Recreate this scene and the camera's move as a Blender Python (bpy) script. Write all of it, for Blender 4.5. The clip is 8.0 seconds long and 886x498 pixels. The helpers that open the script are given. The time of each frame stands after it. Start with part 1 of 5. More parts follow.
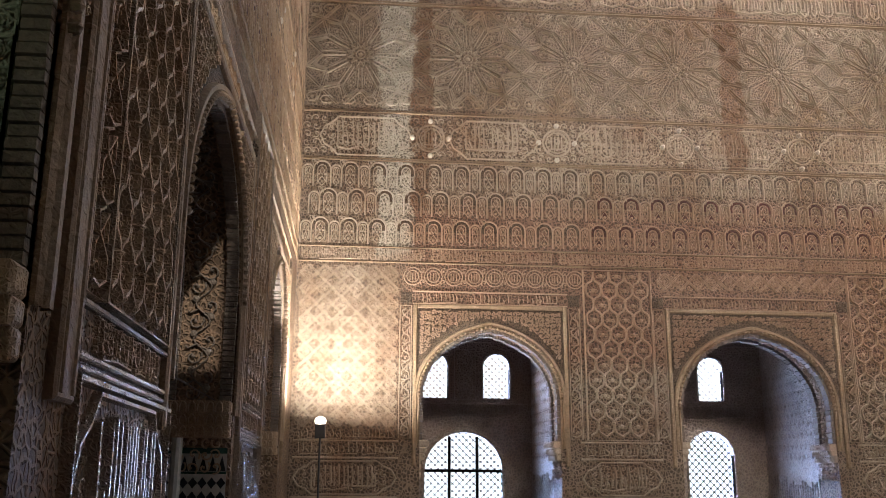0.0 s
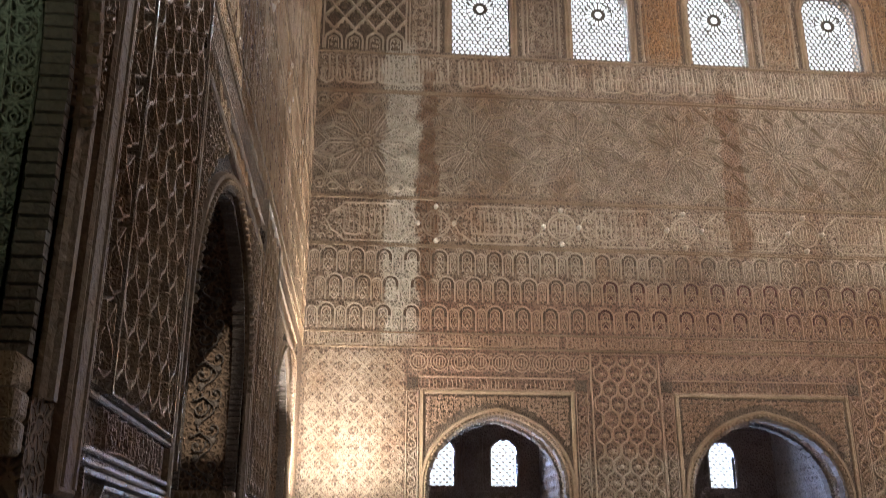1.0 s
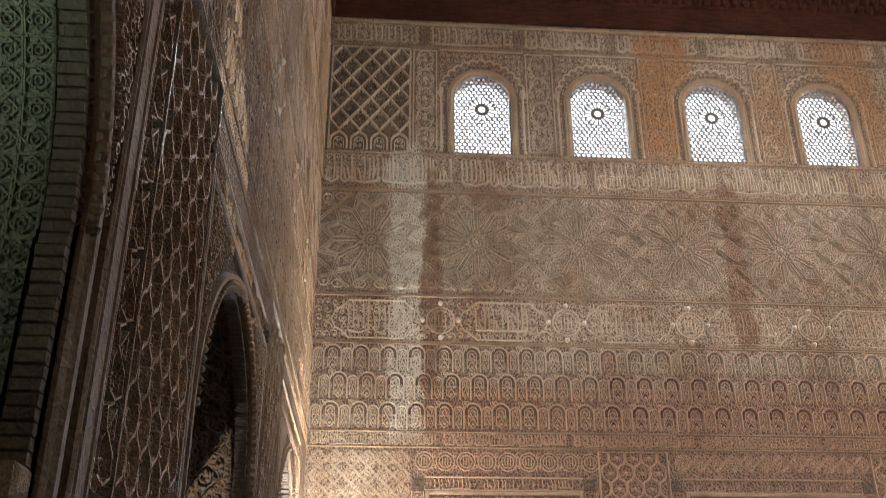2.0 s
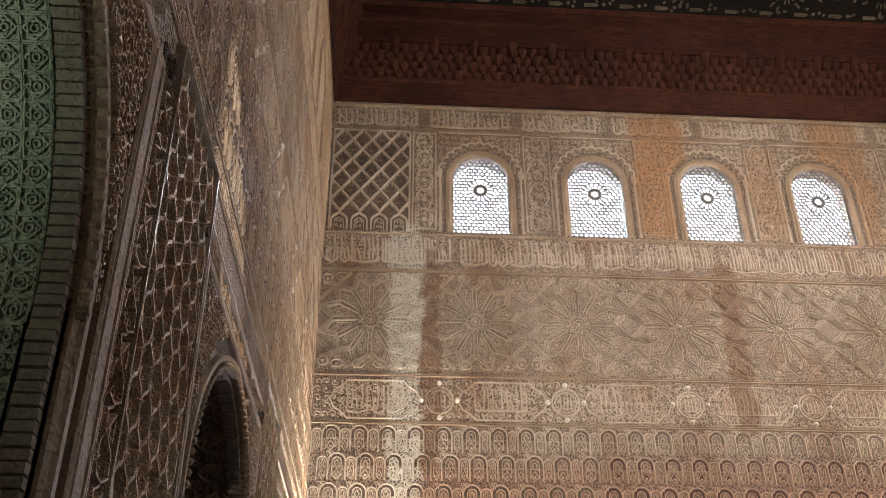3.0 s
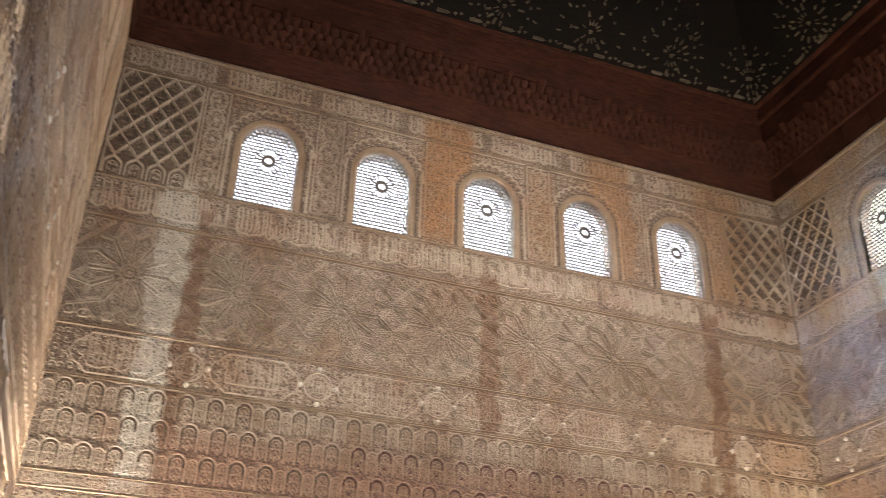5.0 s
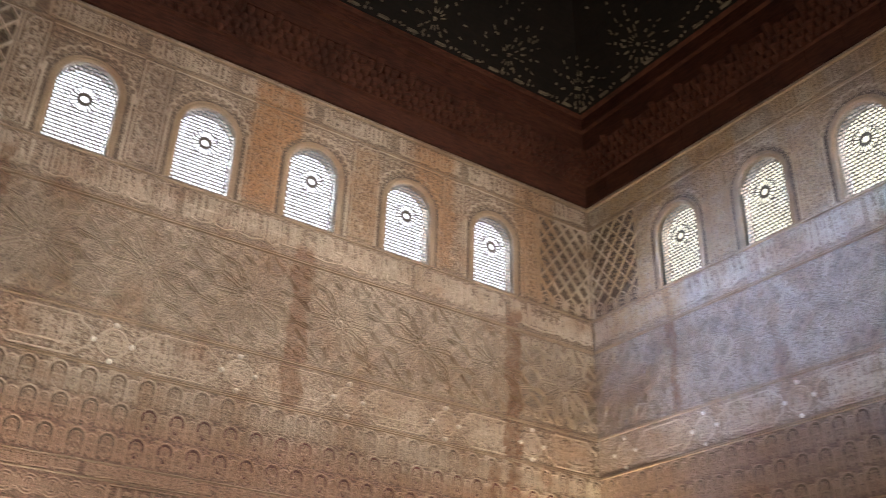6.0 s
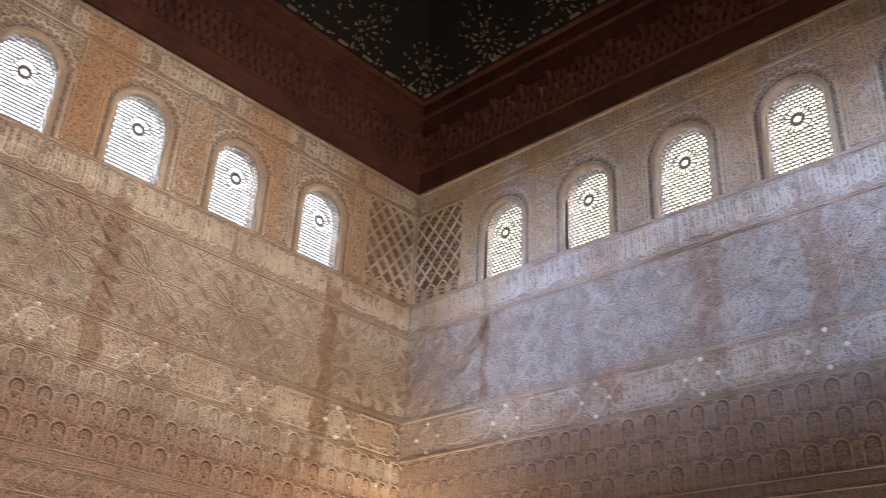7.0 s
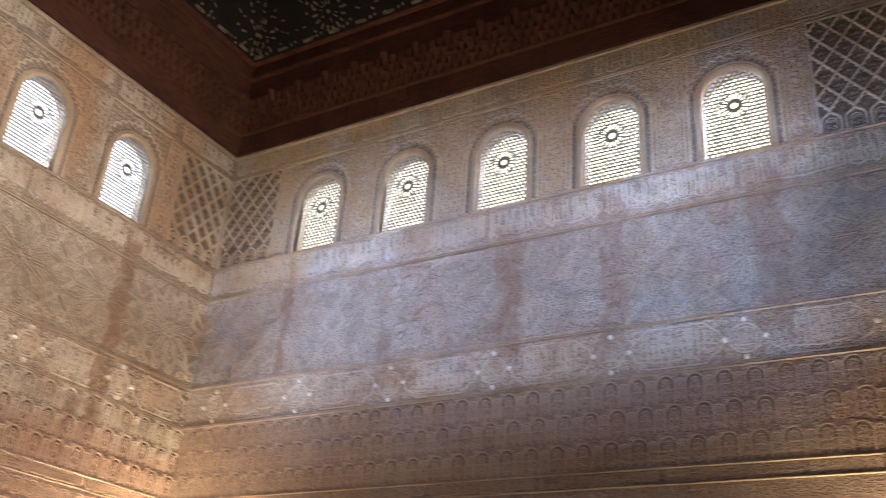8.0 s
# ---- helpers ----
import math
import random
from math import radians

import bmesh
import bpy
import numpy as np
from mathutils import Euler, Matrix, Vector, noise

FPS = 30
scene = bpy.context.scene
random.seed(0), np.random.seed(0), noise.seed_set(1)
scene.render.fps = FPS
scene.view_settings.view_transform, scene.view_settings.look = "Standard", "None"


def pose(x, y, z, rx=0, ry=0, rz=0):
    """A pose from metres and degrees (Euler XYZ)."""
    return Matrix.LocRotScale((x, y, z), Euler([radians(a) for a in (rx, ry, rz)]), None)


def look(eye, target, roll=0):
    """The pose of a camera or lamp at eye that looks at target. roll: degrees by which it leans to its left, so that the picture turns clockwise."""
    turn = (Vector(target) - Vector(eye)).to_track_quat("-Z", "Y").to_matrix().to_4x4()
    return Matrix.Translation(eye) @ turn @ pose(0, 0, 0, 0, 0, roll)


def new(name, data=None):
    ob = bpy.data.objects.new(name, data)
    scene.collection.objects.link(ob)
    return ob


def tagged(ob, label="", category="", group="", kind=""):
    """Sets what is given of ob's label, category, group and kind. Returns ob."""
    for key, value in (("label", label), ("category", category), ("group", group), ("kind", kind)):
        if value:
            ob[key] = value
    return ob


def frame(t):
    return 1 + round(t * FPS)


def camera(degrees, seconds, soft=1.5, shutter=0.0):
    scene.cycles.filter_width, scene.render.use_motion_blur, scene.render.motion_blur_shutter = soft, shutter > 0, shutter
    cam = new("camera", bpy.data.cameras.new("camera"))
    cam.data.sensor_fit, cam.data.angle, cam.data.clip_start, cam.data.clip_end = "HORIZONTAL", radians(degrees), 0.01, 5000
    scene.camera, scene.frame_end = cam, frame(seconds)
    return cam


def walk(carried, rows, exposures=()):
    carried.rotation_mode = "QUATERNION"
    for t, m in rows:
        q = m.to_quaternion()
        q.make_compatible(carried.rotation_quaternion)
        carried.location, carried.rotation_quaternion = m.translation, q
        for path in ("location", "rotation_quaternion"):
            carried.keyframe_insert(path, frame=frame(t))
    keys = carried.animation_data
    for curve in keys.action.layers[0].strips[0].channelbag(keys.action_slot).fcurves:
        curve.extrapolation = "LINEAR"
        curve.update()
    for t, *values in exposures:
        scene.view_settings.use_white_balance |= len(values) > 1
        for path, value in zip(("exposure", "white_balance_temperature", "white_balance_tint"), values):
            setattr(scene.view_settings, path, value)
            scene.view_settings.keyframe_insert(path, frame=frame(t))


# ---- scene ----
cam = camera(51.0, 8.0, soft=0.8, shutter=0.45)
PATH = [
    (0, (0.795, -11.234, 1.749), (0.968, -9.302, 2.239), 0.3),
    (0.5, (0.794, -11.235, 1.753), (0.959, -9.316, 2.292), 0.2),
    (1, (0.796, -11.244, 1.763), (0.951, -9.363, 2.424), 0.1),
    (1.5, (0.799, -11.254, 1.77), (0.944, -9.412, 2.536), 0.0),
    (2, (0.802, -11.258, 1.778), (0.941, -9.453, 2.629), -0.3),
    (2.2, (0.808, -11.268, 1.779), (0.943, -9.481, 2.668), -0.3),
    (3.3, (0.888, -11.367, 1.746), (1.005, -9.646, 2.757), -0.1),
    (3.5, (0.897, -11.371, 1.743), (1.022, -9.648, 2.752), 0.6),
    (4, (0.918, -11.353, 1.744), (1.157, -9.64, 2.749), 1.4),
    (4.2, (0.918, -11.338, 1.747), (1.239, -9.637, 2.748), 1.4),
    (5.3, (0.818, -11.204, 1.738), (1.518, -9.605, 2.712), 1.5),
    (5.5, (0.807, -11.184, 1.737), (1.584, -9.616, 2.707), 1.3),
    (6, (0.81, -11.141, 1.744), (1.771, -9.67, 2.699), 2.0),
    (6.5, (0.834, -11.116, 1.755), (1.958, -9.754, 2.695), 3.1),
    (7, (0.867, -11.102, 1.765), (2.123, -9.854, 2.696), 3.2),
    (7.5, (0.919, -11.102, 1.78), (2.298, -9.985, 2.704), 3.5),
    (8, (0.962, -11.106, 1.785), (2.469, -10.163, 2.701), 4.4),
]
walk(cam, [(t, look(eye, target, roll)) for t, eye, target, roll in PATH],
     exposures=[(0, -0.33), (1, -0.5), (2, -0.36), (3.5, 0.17), (4, 0.19), (5.5, -0.16), (6.5, -0.13), (7, -0.04), (8, 0.04)])
# ---------------------------------------------------------------- light
W = 11.3          # width of the hall, west to east
DEEP = 12.5       # length of the hall, north to south
world = bpy.data.worlds.new("world")
scene.world = world
world.use_nodes = True
wn = world.node_tree.nodes
sky = wn.new("ShaderNodeTexSky")
sky.sky_type, sky.sun_disc = "NISHITA", False
sky.sun_elevation, sky.sun_rotation = radians(38), radians(200)
world.node_tree.links.new(sky.outputs[0], wn["Background"].inputs[0])
wn["Background"].inputs[1].default_value = 0.1

sun = new("sun", bpy.data.lights.new("sun", "SUN"))
sun.data.energy, sun.data.angle, sun.data.color = 3.0, radians(0.5), (1, 0.94, 0.85)
sun.matrix_world = pose(0, 0, 30, 52, 0, 20)


def daylight(name, x, y, z, facing, tilt, wide, high, power, colour, spread=150):
    """Sky light standing in one window opening; facing: degrees about z, 0 shines south."""
    lamp = bpy.data.lights.new(name, "AREA")
    lamp.shape, lamp.size, lamp.size_y = "RECTANGLE", wide, high
    lamp.energy, lamp.color, lamp.spread = power, colour, radians(spread)
    ob = new(name, lamp)
    ob.matrix_world = Matrix.Translation((x, y, z)) @ pose(0, 0, 0, 0, 0, facing) @ pose(0, 0, 0, -90 + tilt, 0, 0)
    return ob


WIN_N = [2.253 + 1.7175 * i for i in range(5)]       # window centres along the north wall
WIN_E = [2.128 + 1.7100 * i for i in range(5)]       # along the east wall, from the north corner
WIN_W = [DEEP - 2.15 - 1.71 * i for i in range(5)]   # along the west wall, from its south end
BLUE = (0.25, 0.47, 1.0)
MID_E, MID_W = -WIN_E[2], WIN_W[2] - DEEP
daylight("north_window_light", W / 2, 0.72, 9.75, 0, 25, 9.6, 2.0, 1800, (0.72, 0.85, 1.0), 120)
daylight("east_window_light", W + 0.72, MID_E, 9.75, -90, 25, 9.6, 2.0, 1500, (0.80, 0.90, 1.0), 120)
daylight("west_window_light", -0.72, MID_W, 9.75, 90, 8, 9.6, 2.0, 4300, BLUE, 28)
daylight("south_window_light", W / 2 + 1.2, -DEEP - 0.72, 9.75, 180, 10, 7.6, 2.0, 2600, (1.0, 0.94, 0.89), 80)
for u in (2.35, 5.65, 8.95):
    daylight("alcove_window_light", u, 2.45, 2.3, 0, 0, 2.0, 3.2, 900, (0.40, 0.56, 1.0))
# unseen low east openings, lit to brighten the west wall opposite
for u in (2.4, 5.65, 8.9):
    daylight("east_low_window_light", W + 0.56, -u, 1.75, -90, 0, 1.0, 1.4, 16, (0.70, 0.84, 1.0), 110)


# ---------------------------------------------------------------- materials
class Graph:
    """A small hand for wiring one material."""

    def __init__(self, name, roughness=0.8, metallic=0.0):
        self.mat = bpy.data.materials.new(name)
        self.mat.use_nodes = True
        self.tree = self.mat.node_tree
        self.bsdf = self.tree.nodes["Principled BSDF"]
        self.bsdf.inputs["Roughness"].default_value = roughness
        self.bsdf.inputs["Metallic"].default_value = metallic
        geo = self.tree.nodes.new("ShaderNodeNewGeometry")
        self.pos = geo.outputs["Position"]

    def put(self, socket, value):
        if isinstance(value, bpy.types.NodeSocket):
            self.tree.links.new(value, socket)
        else:
            socket.default_value = value

    def noise(self, scale, detail=3.0, rough=0.55, vector=None, distort=0.0):
        n = self.tree.nodes.new("ShaderNodeTexNoise")
        self.put(n.inputs["Vector"], vector or self.pos)
        n.inputs["Scale"].default_value, n.inputs["Detail"].default_value = scale, detail
        n.inputs["Roughness"].default_value, n.inputs["Distortion"].default_value = rough, distort
        return n.outputs["Fac"]

    def cells(self, scale, feature="F1", vector=None):
        n = self.tree.nodes.new("ShaderNodeTexVoronoi")
        n.feature = feature
        self.put(n.inputs["Vector"], vector or self.pos)
        n.inputs["Scale"].default_value = scale
        return n.outputs["Distance"]

    def math(self, op, a, b=0.0, clamp=False):
        n = self.tree.nodes.new("ShaderNodeMath")
        n.operation, n.use_clamp = op, clamp
        self.put(n.inputs[0], a)
        self.put(n.inputs[1], b)
        return n.outputs[0]

    def span(self, value, a, b, c=0.0, d=1.0):
        n = self.tree.nodes.new("ShaderNodeMapRange")
        n.interpolation_type = "SMOOTHSTEP"
        self.put(n.inputs[0], value)
        for i, v in enumerate((a, b, c, d)):
            n.inputs[i + 1].default_value = v
        return n.outputs[0]

    def mix(self, fac, a, b, blend="MIX"):
        n = self.tree.nodes.new("ShaderNodeMix")
        n.data_type, n.blend_type = "RGBA", blend
        self.put(n.inputs[0], fac)
        self.put(n.inputs[6], a if isinstance(a, bpy.types.NodeSocket) else (*a, 1))
        self.put(n.inputs[7], b if isinstance(b, bpy.types.NodeSocket) else (*b, 1))
        return n.outputs[2]

    def xyz(self):
        n = self.tree.nodes.new("ShaderNodeSeparateXYZ")
        self.put(n.inputs[0], self.pos)
        return n.outputs

    def bump(self, height, distance, strength=1.0, under=None):
        n = self.tree.nodes.new("ShaderNodeBump")
        self.put(n.inputs["Height"], height)
        n.inputs["Distance"].default_value, n.inputs["Strength"].default_value = distance, strength
        if under:
            self.put(n.inputs["Normal"], under)
        return n.outputs[0]

    def done(self, colour, normal=None):
        self.put(self.bsdf.inputs["Base Color"], colour if isinstance(colour, bpy.types.NodeSocket) else (*colour, 1))
        if normal:
            self.put(self.bsdf.inputs["Normal"], normal)
        return self.mat


def stucco(name, pale, dark, stains=(), carve=0.020, carve_scale=25.0, roughness=0.72, axis=0, red=None, hollow_dark=0.78):
    """Old carved plaster: worn cream over brown, leaky stains as (centre, half width, low, high, colour, strength)."""
    g = Graph(name, roughness)
    big, mid, fine = g.noise(0.55, 4), g.noise(4.0, 4), g.noise(70, 3)
    colour = g.mix(g.span(big, 0.38, 0.66), pale, dark)
    colour = g.mix(g.span(mid, 0.42, 0.75, 0.0, 0.55), colour, tuple(0.62 * c for c in dark))
    co = g.xyz()
    wobble = g.math("MULTIPLY", g.math("SUBTRACT", g.noise(2.6, 5, 0.65), 0.5), 0.50)
    along = g.math("ADD", co[axis], wobble)
    tint = g.span(g.noise(1.1, 5, 0.6), 0.48, 0.70, 0.0, 0.55)
    colour = g.mix(tint, colour, (dark[0] * 0.95, dark[1] * 0.72, dark[2] * 0.55))
    patch = g.span(g.noise(4.5, 5, 0.65), 0.34, 0.58, 0.50, 1.0)
    for centre, half, low, high, tone, strength in stains:
        off = g.math("ABSOLUTE", g.math("SUBTRACT", along, centre))
        m = g.span(off, half * 1.10, half * 0.72)
        m = g.math("MULTIPLY", m, g.math("MULTIPLY", g.span(co[2], low - 0.15, low + 0.15), g.span(co[2], high + 0.1, high - 0.1)))
        m = g.math("MULTIPLY", g.math("MULTIPLY", m, patch), strength * 0.9)
        colour = g.mix(m, colour, tone)
    if red:
        low, high, tone, start = red
        z = g.math("ADD", co[2], g.math("MULTIPLY", g.math("SUBTRACT", g.noise(1.1, 3), 0.5), 0.9))
        m = g.math("MULTIPLY", g.span(z, low - 0.2, low + 0.2), g.span(z, high + 0.2, high - 0.2))
        m = g.math("MULTIPLY", m, g.span(along, start - 0.3, start + 0.3))
        colour = g.mix(g.math("MULTIPLY", m, 0.7), colour, tone)
    colour = g.mix(g.span(fine, 0.35, 0.7, 0.0, 0.35), colour, tuple(0.5 * c for c in dark))
    warp = g.tree.nodes.new("ShaderNodeVectorMath")
    warp.operation = "MULTIPLY_ADD"
    wob = g.tree.nodes.new("ShaderNodeTexNoise")
    g.put(wob.inputs["Vector"], g.pos)
    wob.inputs["Scale"].default_value = 14
    g.put(warp.inputs[0], wob.outputs["Color"])
    warp.inputs[1].default_value = (0.05, 0.05, 0.05)
    g.put(warp.inputs[2], g.pos)
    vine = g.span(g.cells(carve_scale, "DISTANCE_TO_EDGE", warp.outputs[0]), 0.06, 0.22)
    # vine hollows painted darker: occlusion shade as well as grime
    colour = g.mix(g.math("MULTIPLY", vine, 0.22), colour, tuple(0.5 * c for c in dark)) if carve < 0.004 else g.mix(g.math("MULTIPLY", vine, hollow_dark), colour, tuple(0.24 * c for c in dark))
    n1 = g.bump(g.math("SUBTRACT", 1.0, vine), carve)
    n2 = g.bump(fine, 0.004, 0.8, n1)
    return g.done(colour, g.bump(g.noise(6, 4), 0.004, 0.6, n2))


RUST, WASH, SOOT = (0.20, 0.095, 0.044), (0.60, 0.53, 0.43), (0.16, 0.10, 0.07)
NORTH_STAINS = ((1.17, 0.23, 4.5, 8.7, WASH, 1.25), (1.52, 0.12, 4.6, 8.3, RUST, 0.95), (5.68, 0.17, 5.7, 8.2, RUST, 0.95),
                (9.52, 0.16, 5.2, 8.3, RUST, 1.0), (9.15, 0.10, 4.6, 5.6, RUST, 0.9), (5.0, 0.45, 8.6, 10.85, (0.42, 0.20, 0.075), 0.95), (7.9, 0.4, 8.6, 10.85, (0.40, 0.20, 0.08), 0.8), (6.6, 0.25, 8.6, 10.3, (0.40, 0.22, 0.10), 0.6), (10.0, 0.5, 8.6, 10.8, (0.36, 0.19, 0.08), 0.7),
                (3.2, 0.22, 8.5, 10.3, SOOT, 0.5))
EAST_STAINS = ((-1.78, 0.08, 6.4, 8.6, RUST, 0.9), (-5.75, 0.22, 6.2, 8.2, RUST, 0.8), (-7.25, 0.18, 6.1, 8.4, RUST, 0.7),
               (-9.25, 0.24, 6.0, 8.3, RUST, 0.75), (-3.75, 0.10, 6.0, 8.1, RUST, 0.4),
               (-1.3, 0.9, 8.0, 10.85, (0.44, 0.27, 0.12), 0.8), (-3.0, 0.5, 8.6, 10.85, (0.42, 0.25, 0.11), 0.8), (-4.7, 0.5, 8.6, 10.85, (0.42, 0.26, 0.12), 0.6),
               (-6.4, 0.5, 8.6, 10.85, (0.40, 0.23, 0.10), 0.8), (-8.1, 0.5, 8.6, 10.85, (0.42, 0.25, 0.11), 0.6), (-9.6, 0.4, 8.6, 10.85, (0.40, 0.22, 0.10), 0.7))
# ground plasters darker than raised ones: grime and relief shade in the colour
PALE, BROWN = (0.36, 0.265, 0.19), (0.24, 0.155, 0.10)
REDDISH = (0.28, 0.145, 0.095)
M_NORTH = stucco("carved_plaster_north", PALE, BROWN, NORTH_STAINS, red=(3.2, 5.2, REDDISH, 1.35), hollow_dark=0.78)
# east red zone below 5.75 m paints the dimness under the window beams
M_EAST = stucco("carved_plaster_east", (0.40, 0.305, 0.23), (0.28, 0.19, 0.125), EAST_STAINS, axis=1, red=(3.0, 5.75, (0.165, 0.088, 0.064), -99), hollow_dark=0.55)
M_WEST = stucco("carved_plaster_west", (0.36, 0.235, 0.145), (0.23, 0.14, 0.085), axis=1, hollow_dark=0.55)
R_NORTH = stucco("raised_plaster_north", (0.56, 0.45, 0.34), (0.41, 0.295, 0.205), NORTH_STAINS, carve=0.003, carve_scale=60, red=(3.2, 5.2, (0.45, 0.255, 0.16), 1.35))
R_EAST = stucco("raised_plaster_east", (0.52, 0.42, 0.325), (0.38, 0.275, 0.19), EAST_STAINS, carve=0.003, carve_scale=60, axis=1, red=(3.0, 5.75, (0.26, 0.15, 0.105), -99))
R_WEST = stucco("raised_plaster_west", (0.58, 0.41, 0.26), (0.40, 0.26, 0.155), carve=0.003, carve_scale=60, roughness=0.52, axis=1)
WAXED = stucco("polished_dado_plaster", (0.44, 0.35, 0.27), (0.29, 0.21, 0.15), carve=0.002, carve_scale=60, roughness=0.24, axis=1)
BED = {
    "north": stucco("star_bed_plaster_north", (0.37, 0.28, 0.205), (0.25, 0.175, 0.118), NORTH_STAINS, carve=0.014, carve_scale=28, hollow_dark=0.66),
    "east": stucco("star_bed_plaster_east", (0.35, 0.27, 0.21), (0.245, 0.17, 0.118), EAST_STAINS, carve=0.014, carve_scale=28, axis=1, hollow_dark=0.60),
    "west": stucco("star_bed_plaster_west", (0.36, 0.25, 0.16), (0.24, 0.155, 0.095), carve=0.012, carve_scale=28, axis=1, hollow_dark=0.50),
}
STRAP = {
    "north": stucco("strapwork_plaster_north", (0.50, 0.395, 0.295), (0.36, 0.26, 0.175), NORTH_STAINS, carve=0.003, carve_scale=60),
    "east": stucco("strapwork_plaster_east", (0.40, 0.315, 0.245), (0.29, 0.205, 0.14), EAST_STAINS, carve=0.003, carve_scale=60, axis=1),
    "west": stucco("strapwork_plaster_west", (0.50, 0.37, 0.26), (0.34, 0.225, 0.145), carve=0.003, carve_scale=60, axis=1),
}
M_MOULD = stucco("smooth_ochre_plaster", (0.36, 0.255, 0.165), (0.25, 0.165, 0.10), carve=0.002, carve_scale=20)
M_ALCOVE = stucco("alcove_plaster", (0.48, 0.375, 0.30), (0.33, 0.245, 0.19), carve=0.015, carve_scale=22, roughness=0.5, hollow_dark=0.35)
# dark brown backing: paints shade behind carving, also colours the border squares
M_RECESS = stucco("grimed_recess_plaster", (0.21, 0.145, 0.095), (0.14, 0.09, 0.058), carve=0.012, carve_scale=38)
M_BOSS = stucco("chalky_boss_plaster", (0.74, 0.68, 0.58), (0.60, 0.50, 0.38), carve=0.001, carve_scale=80)
M_RED = stucco("red_painted_recess", (0.16, 0.045, 0.028), (0.09, 0.028, 0.018), carve=0.006, carve_scale=45)
# lattice colour darkened so its bars read as backlit silhouettes
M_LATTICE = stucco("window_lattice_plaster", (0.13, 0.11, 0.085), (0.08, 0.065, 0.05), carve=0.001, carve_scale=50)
M_VOUSSOIR = stucco("grey_voussoir_plaster", (0.25, 0.195, 0.15), (0.16, 0.12, 0.095), carve=0.002, carve_scale=25)
# greenish tint puts the green light of the near west alcove into the plaster
M_GREEN = stucco("verdigris_alcove_plaster", (0.38, 0.38, 0.29), (0.26, 0.27, 0.20), carve=0.003, carve_scale=40)


def timber(name, light, dark):
    g = Graph(name, 0.85)
    g.bsdf.inputs["Specular IOR Level"].default_value = 0.12
    n = g.tree.nodes.new("ShaderNodeMapping")
    g.put(n.inputs["Vector"], g.pos)
    n.inputs["Scale"].default_value = (1.2, 1.2, 9.0)
    grain = g.noise(3.5, 6, 0.6, n.outputs[0], 0.6)
    colour = g.mix(g.span(grain, 0.3, 0.7), light, dark)
    colour = g.mix(g.span(g.noise(1.3, 3), 0.4, 0.7, 0, 0.5), colour, tuple(0.5 * c for c in dark))
    return g.done(colour, g.bump(grain, 0.006))


M_WOOD = timber("dark_cedar", (0.058, 0.018, 0.010), (0.026, 0.0085, 0.005))
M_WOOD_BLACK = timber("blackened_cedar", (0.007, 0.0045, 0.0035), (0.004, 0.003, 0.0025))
M_INLAY = timber("pale_inlaid_wood", (0.11, 0.09, 0.062), (0.035, 0.026, 0.018))


def plain(name, colour, roughness, metallic=0.0, wear=0.3, scale=30.0):
    g = Graph(name, roughness, metallic)
    n = g.noise(scale, 4)
    return g.done(g.mix(g.span(n, 0.35, 0.7, 0, wear), colour, tuple(0.5 * c for c in colour)), g.bump(n, 0.001))


M_STEEL = plain("black_painted_steel", (0.05, 0.05, 0.055), 0.4, 0.3)
M_TILE_W = plain("white_glazed_tile", (0.62, 0.60, 0.54), 0.14)
M_TILE_K = plain("black_glazed_tile", (0.02, 0.022, 0.025), 0.12)
M_TILE_G = plain("green_glazed_tile", (0.025, 0.07, 0.055), 0.12)
M_FLOOR = plain("worn_marble", (0.30, 0.24, 0.19), 0.35, 0, 0.5, 3.0)
M_GROUND = plain("dry_earth", (0.36, 0.30, 0.22), 0.9, 0, 0.5, 0.2)
M_LENS = bpy.data.materials.new("lit_lens")
M_LENS.use_nodes = True
lens = M_LENS.node_tree.nodes["Principled BSDF"]
lens.inputs["Emission Color"].default_value = (1, 0.86, 0.66, 1)
lens.inputs["Emission Strength"].default_value = 14


def bright(name, colour, strength=1.5):
    m = bpy.data.materials.new(name)
    m.use_nodes = True
    glow = m.node_tree.nodes["Principled BSDF"]
    glow.inputs["Base Color"].default_value = (0, 0, 0, 1)
    glow.inputs["Roughness"].default_value = 1.0
    glow.inputs["Emission Color"].default_value = (*colour, 1)
    glow.inputs["Emission Strength"].default_value = strength
    return m


M_SKY = bright("bright_sky", (0.95, 0.98, 1.0), 2.3)
M_SKY_WARM = bright("warm_bright_sky", (1.0, 0.95, 0.78), 1.75)
M_SKY_LOW = bright("bluish_bright_sky", (0.86, 0.93, 1.0), 1.9)


# ---------------------------------------------------------------- shaping
# Walls are modelled flat: u along the wall, d into it, z up. Relief stands out towards -d.
RELIEF = 1.45     # depth of all carving


